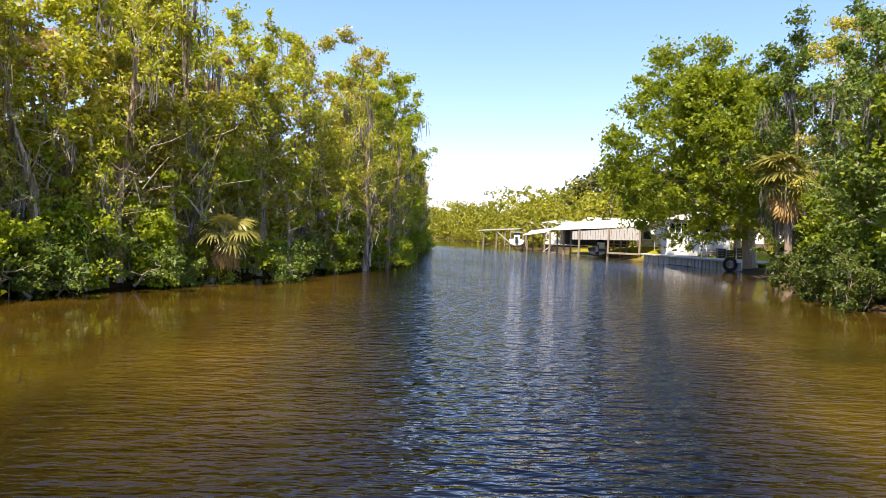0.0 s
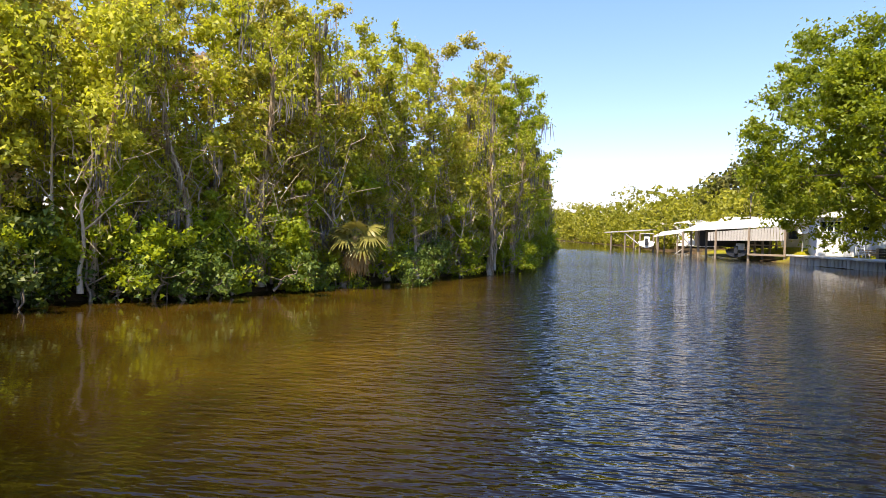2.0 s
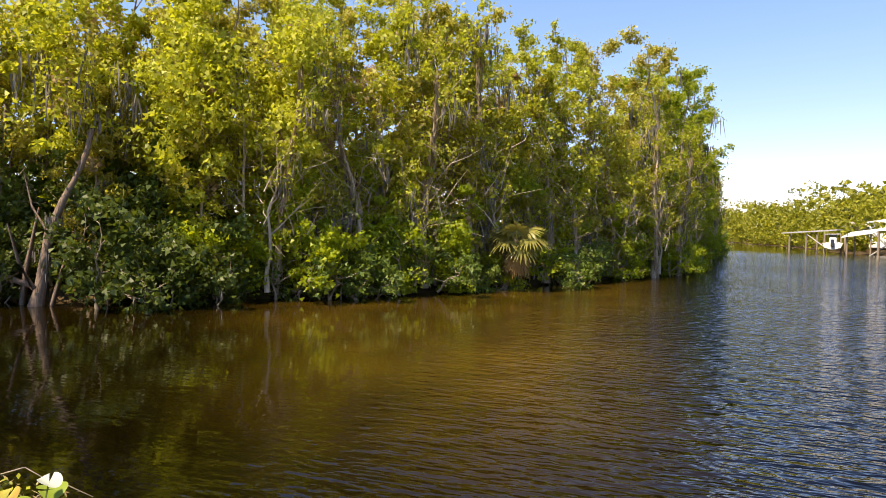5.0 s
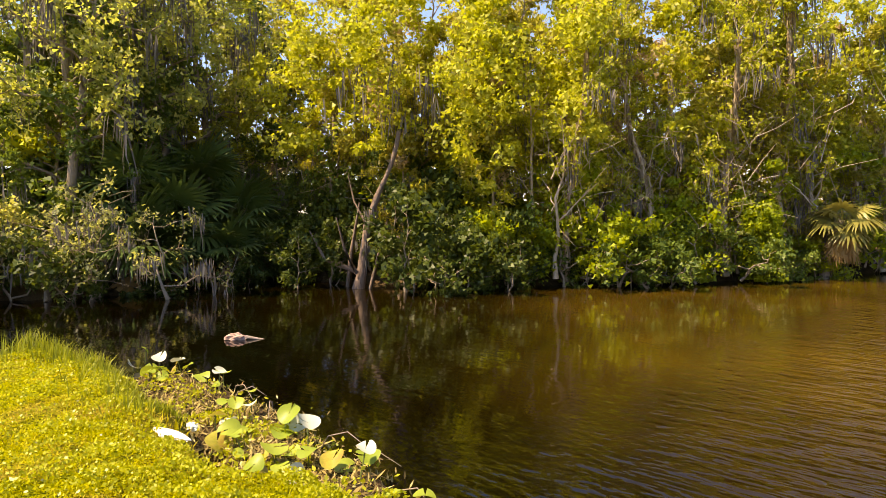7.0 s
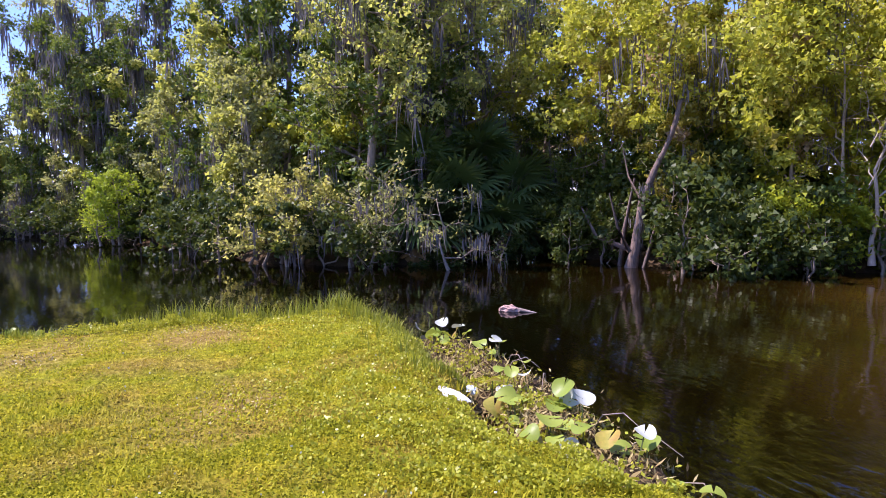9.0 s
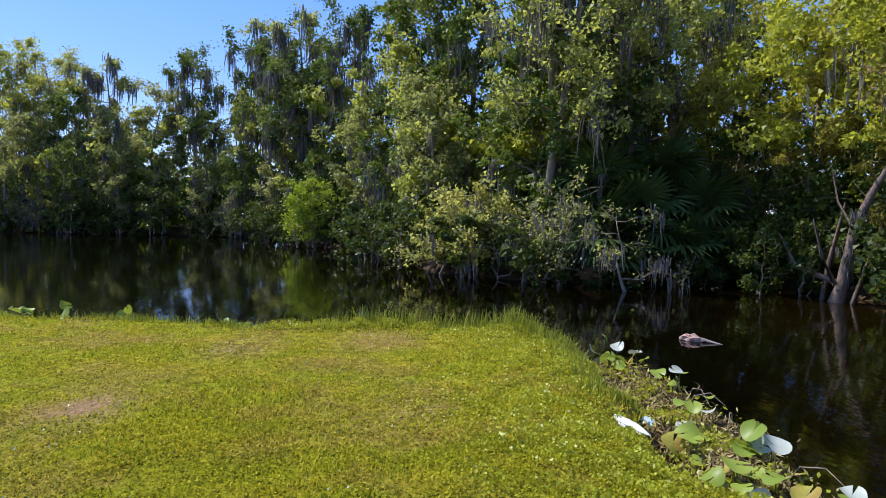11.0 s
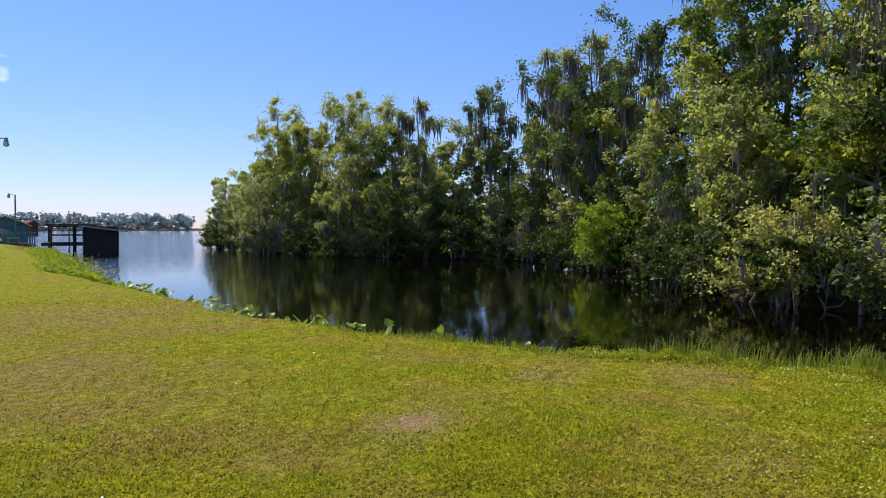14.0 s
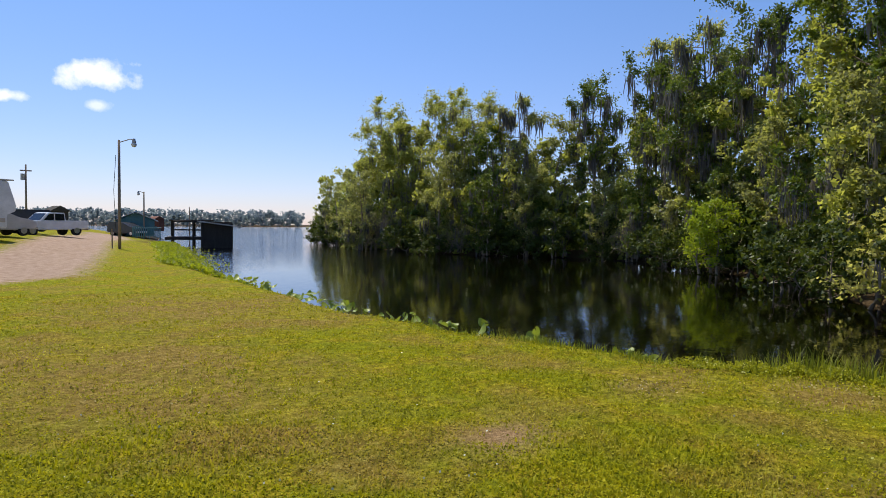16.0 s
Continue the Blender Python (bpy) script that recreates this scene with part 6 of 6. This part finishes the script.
for x, y, n, s in [(-9.9, -4.4, 8, 0.14), (-9.7, -4.9, 6, 0.13), (-9.8, -8.3, 12, 0.16), (-9.9, -9.2, 9, 0.15), (-10.1, -10.7, 6, 0.12), (-10.3, -11.8, 14, 0.16), (-10.6, -13.2, 12, 0.17),
                   (-11.0, -14.6, 10, 0.15), (-11.8, -17.0, 14, 0.18), (-12.4, -19.2, 14, 0.18), (-10.0, -6.6, 5, 0.12)]:
    root = thing("arrowhead_plant", "clump of broad green waterside leaves", "water plant", "weeds along the shore")
    root.location = (x, y, -0.55)
    for _ in range(n):
        blade = part_mesh("leaf", PADS[weed_r.integers(4)], root)
        blade.matrix_local = pose(*weed_r.normal(0, 0.28, 2), weed_r.uniform(0.15, 0.42), weed_r.normal(0, 35), weed_r.normal(0, 35), weed_r.uniform(0, 360))
        q = s * weed_r.uniform(0.5, 1.0)
        blade.scale = (q, q * 0.7, q)
n = 22000
k = weed_r.integers(14, 18, n)
u = weed_r.uniform(0, 1, (n, 1))
p = np.array(HOME)[k] * (1 - u) + np.array(HOME)[k + 1] * u
p = p + np.column_stack([-np.abs(weed_r.normal(0, 0.9, n)) * np.interp(p[:, 1], [-45, -30, -20], [1.3, 1.1, 0.5]) + np.interp(p[:, 1], [-45, -26, -20], [2.1, 1.5, 0.25]), weed_r.normal(0, 0.4, n)])
clump = np.sin(p[:, 0] * 2.1) * np.sin(p[:, 1] * 1.7) + weed_r.normal(0, 0.5, n) > -0.3
p = p[clump]
z = np.maximum(lie(p[:, 0], p[:, 1]), WATER_Z) + weed_r.uniform(0.02, 0.15, len(p))
v, f = leaf_quads(weed_r, np.column_stack([p, z]), 0.11, 0.085, 0.9)
tagged(new("shore_weeds", mesh_from("shore_weeds", v, f, GREEN)), "broad-leaved green weeds spreading along the shore", "water plant", kind="stuff")


def blades(rng, p, height, width, bend=0.5):
    """Bent grass blades: two pieces each, the upper one ending in a point."""
    n = len(p)
    a = rng.uniform(0, 6.283, n)
    s = np.column_stack([np.cos(a), np.sin(a), 0 * a])
    d = np.column_stack([-np.sin(a), np.cos(a), 0 * a]) * (rng.normal(0, bend, (n, 1)))
    h = height.reshape(-1, 1)
    w = width.reshape(-1, 1)
    up = np.array([[0, 0, 1.0]])
    mid = p + up * h * 0.6 + d * h * 0.3
    tip = p + up * h + d * h
    v = np.stack([p - s * w, p + s * w, mid + s * w * 0.7, mid - s * w * 0.7, tip], 1).reshape(-1, 3)
    o = np.arange(n)[:, None] * 5
    f = np.concatenate([o + [[0, 1, 2]], o + [[0, 2, 3]], o + [[3, 2, 4]]])
    return v, f


g = np.random.default_rng(430)
# long grass on the edge of the bank
n = 9000
k = g.integers(3, 11, n)
u = g.uniform(0, 1, (n, 1))
p = np.array(HOME)[k] * (1 - u) + np.array(HOME)[k + 1] * u
p = p + unit(np.array([[-3.0, -6.0]]) - p) * np.abs(g.normal(0.05, 0.28, (n, 1)))
tall = np.interp(p[:, 1], [-9, -4, -2.5, -0.2, 0.6, 0.8], [0.1, 0.14, 0.32, 0.34, 0.2, 0.12])
v, f = blades(g, np.column_stack([p, lie(p[:, 0], p[:, 1])]), tall * g.uniform(0.4, 1.15, n), 0.006 * g.uniform(0.6, 1.4, n), 0.45)
tagged(new("long_grass", mesh_from("long_grass", v, f, REED)), "long green grass fringing the bank", "grass", kind="stuff")
# mown lawn: grass blades among clover leaves
for count, r0, r1, fine in ((36000, 3.0, 6.0, True), (45000, 5.0, 34.0, False)):
    rad = r0 * (r1 / r0) ** g.uniform(0, 1, count)
    az = radians(35) + radians(145) * g.uniform(0, 1, count)
    p = np.column_stack([-0.4 - rad * np.sin(az), rad * np.cos(az)])
    sd = signed(HOME, p[:, 0], p[:, 1])
    patchy = np.sin(p[:, 0] * 1.7 + np.sin(p[:, 1] * 2.3)) * np.sin(p[:, 1] * 1.3 + 0.7) + 0.5 * np.sin(p[:, 0] * 4.1) * np.sin(p[:, 1] * 4.7)
    keep = (sd > 0.05) & (patchy + g.normal(0, 0.6, count) > -0.75) & (near_line(ROAD, p[:, 0], p[:, 1]) > 2.0) & (np.hypot((p[:, 0] + 4.95) / 0.5, (p[:, 1] + 3.25) / 0.36) + g.normal(0, 0.35, len(p)) > 0.8)
    p, rad, patchy, sd = p[keep], rad[keep], patchy[keep], sd[keep]
    h = (0.022 + 0.014 * np.clip(patchy + 0.4, 0, 1.4) + 0.05 * np.exp(-sd / 0.35)) * g.uniform(0.5, 1.5, len(p)) * (0.85 + np.minimum(rad, 14) / 60)
    w = (0.004 + 0.0007 * rad) * g.uniform(0.6, 1.4, len(p))
    v, f = blades(g, np.column_stack([p, lie(p[:, 0], p[:, 1]) - 0.004]), h, w, 0.7)
    if not fine:
        v = v.reshape(-1, 5, 3)[:, [0, 1, 4]].reshape(-1, 3)
        f = np.arange(len(v)).reshape(-1, 3)
    tagged(new("lawn_grass", mesh_from("lawn_grass", v, f, GRASS)), "short mown grass with clover", "grass", kind="stuff")
n = 250000
rad = 3.0 * (17.0 / 3.0) ** g.uniform(0, 1, n)
az = radians(35) + radians(145) * g.uniform(0, 1, n)
p = np.column_stack([-0.4 - rad * np.sin(az), rad * np.cos(az)])
tuft = np.sin(p[:, 0] * 5.3 + 2 * np.sin(p[:, 1] * 3.1)) * np.sin(p[:, 1] * 5.9 + 2 * np.sin(p[:, 0] * 2.7))
keep = (signed(HOME, p[:, 0], p[:, 1]) > 0.03) & (near_line(ROAD, p[:, 0], p[:, 1]) > 2.0) & (np.hypot((p[:, 0] + 4.95) / 0.5, (p[:, 1] + 3.25) / 0.36) + g.normal(0, 0.35, len(p)) > 0.8) & (tuft + g.normal(0, 0.5, n) > -0.3)
for cx, cy, rx, ry in DRY_SPOTS:
    keep &= np.hypot((p[:, 0] - cx) / rx, (p[:, 1] - cy) / ry) + g.normal(0, 0.5, n) > 0.7
p, rad, tuft = p[keep], rad[keep], tuft[keep]
lift = 0.01 + 0.05 * np.clip((9 - rad) / 5, 0.5, 1) * np.clip(tuft + 0.4, 0, 1) * g.uniform(0.3, 1, len(p))
v, f = leaf_tris(g, np.column_stack([p, lie(p[:, 0], p[:, 1]) + lift]), 0.014 + 0.0013 * np.minimum(rad, 20)[:, None], 1.0)
tagged(new("clover_leaves", mesh_from("clover_leaves", v, f, GRASS)), "low clover and weed leaves in the lawn", "grass", kind="stuff")
# taller clover along the bank
n = 36000
k = g.integers(0, 8, n)
u = g.uniform(0, 1, (n, 1))
p = np.array(HOME)[k] * (1 - u) + np.array(HOME)[k + 1] * u
p = p + unit(np.array([[-4.0, -8.0]]) - p) * (0.2 + np.abs(g.normal(0, 0.75, (n, 1))))
hill = np.sin(p[:, 0] * 6.1 + 2 * np.sin(p[:, 1] * 4.1)) * np.sin(p[:, 1] * 6.9 + 2 * np.sin(p[:, 0] * 3.7))
keep = hill + g.normal(0, 0.4, n) > -0.3
p, hill = p[keep], hill[keep]
v, f = leaf_quads(g, np.column_stack([p, lie(p[:, 0], p[:, 1]) + 0.015 + 0.1 * np.clip(hill + 0.5, 0.1, 1.2) * g.uniform(0.3, 1, len(p))]), 0.027, 0.02, 0.6)
tagged(new("clover_leaves", mesh_from("clover_leaves", v, f, WEED)), "lush yellow-green clover along the bank", "grass", kind="stuff")
n = 2200
k = g.integers(len(DRY_SPOTS), size=n)
spot = np.array(DRY_SPOTS)[k]
p = spot[:, :2] + g.normal(0, 0.45, (n, 2)) * spot[:, 2:]
p = p[(signed(HOME, p[:, 0], p[:, 1]) > 0.2) & (np.sin(p[:, 0] * 3.7) * np.sin(p[:, 1] * 4.3) + g.normal(0, 0.4, n) > 0.1)]
v, f = leaf_quads(g, np.column_stack([p, lie(p[:, 0], p[:, 1]) + 0.012]), 0.03, 0.018, 2.0)
tagged(new("lawn_litter", mesh_from("lawn_litter", v, f, LITTER)), "dry pale leaf scraps in the thin turf", "litter", kind="stuff")
n = 420
rad = 3.4 * (14 / 3.4) ** g.uniform(0, 1, n)
az = radians(75) + radians(85) * g.uniform(0, 1, n)
p = np.column_stack([-0.4 - rad * np.sin(az), rad * np.cos(az)])
p = p[signed(HOME, p[:, 0], p[:, 1]) > 0.3]
v, f = leaf_quads(g, np.column_stack([p, lie(p[:, 0], p[:, 1]) + 0.035]), 0.018, 0.016, 1.0)
tagged(new("clover_flowers", mesh_from("clover_flowers", v, f, GLINT_AND_CLOVER)), "tiny white clover heads scattered in the lawn", "flower", kind="stuff")
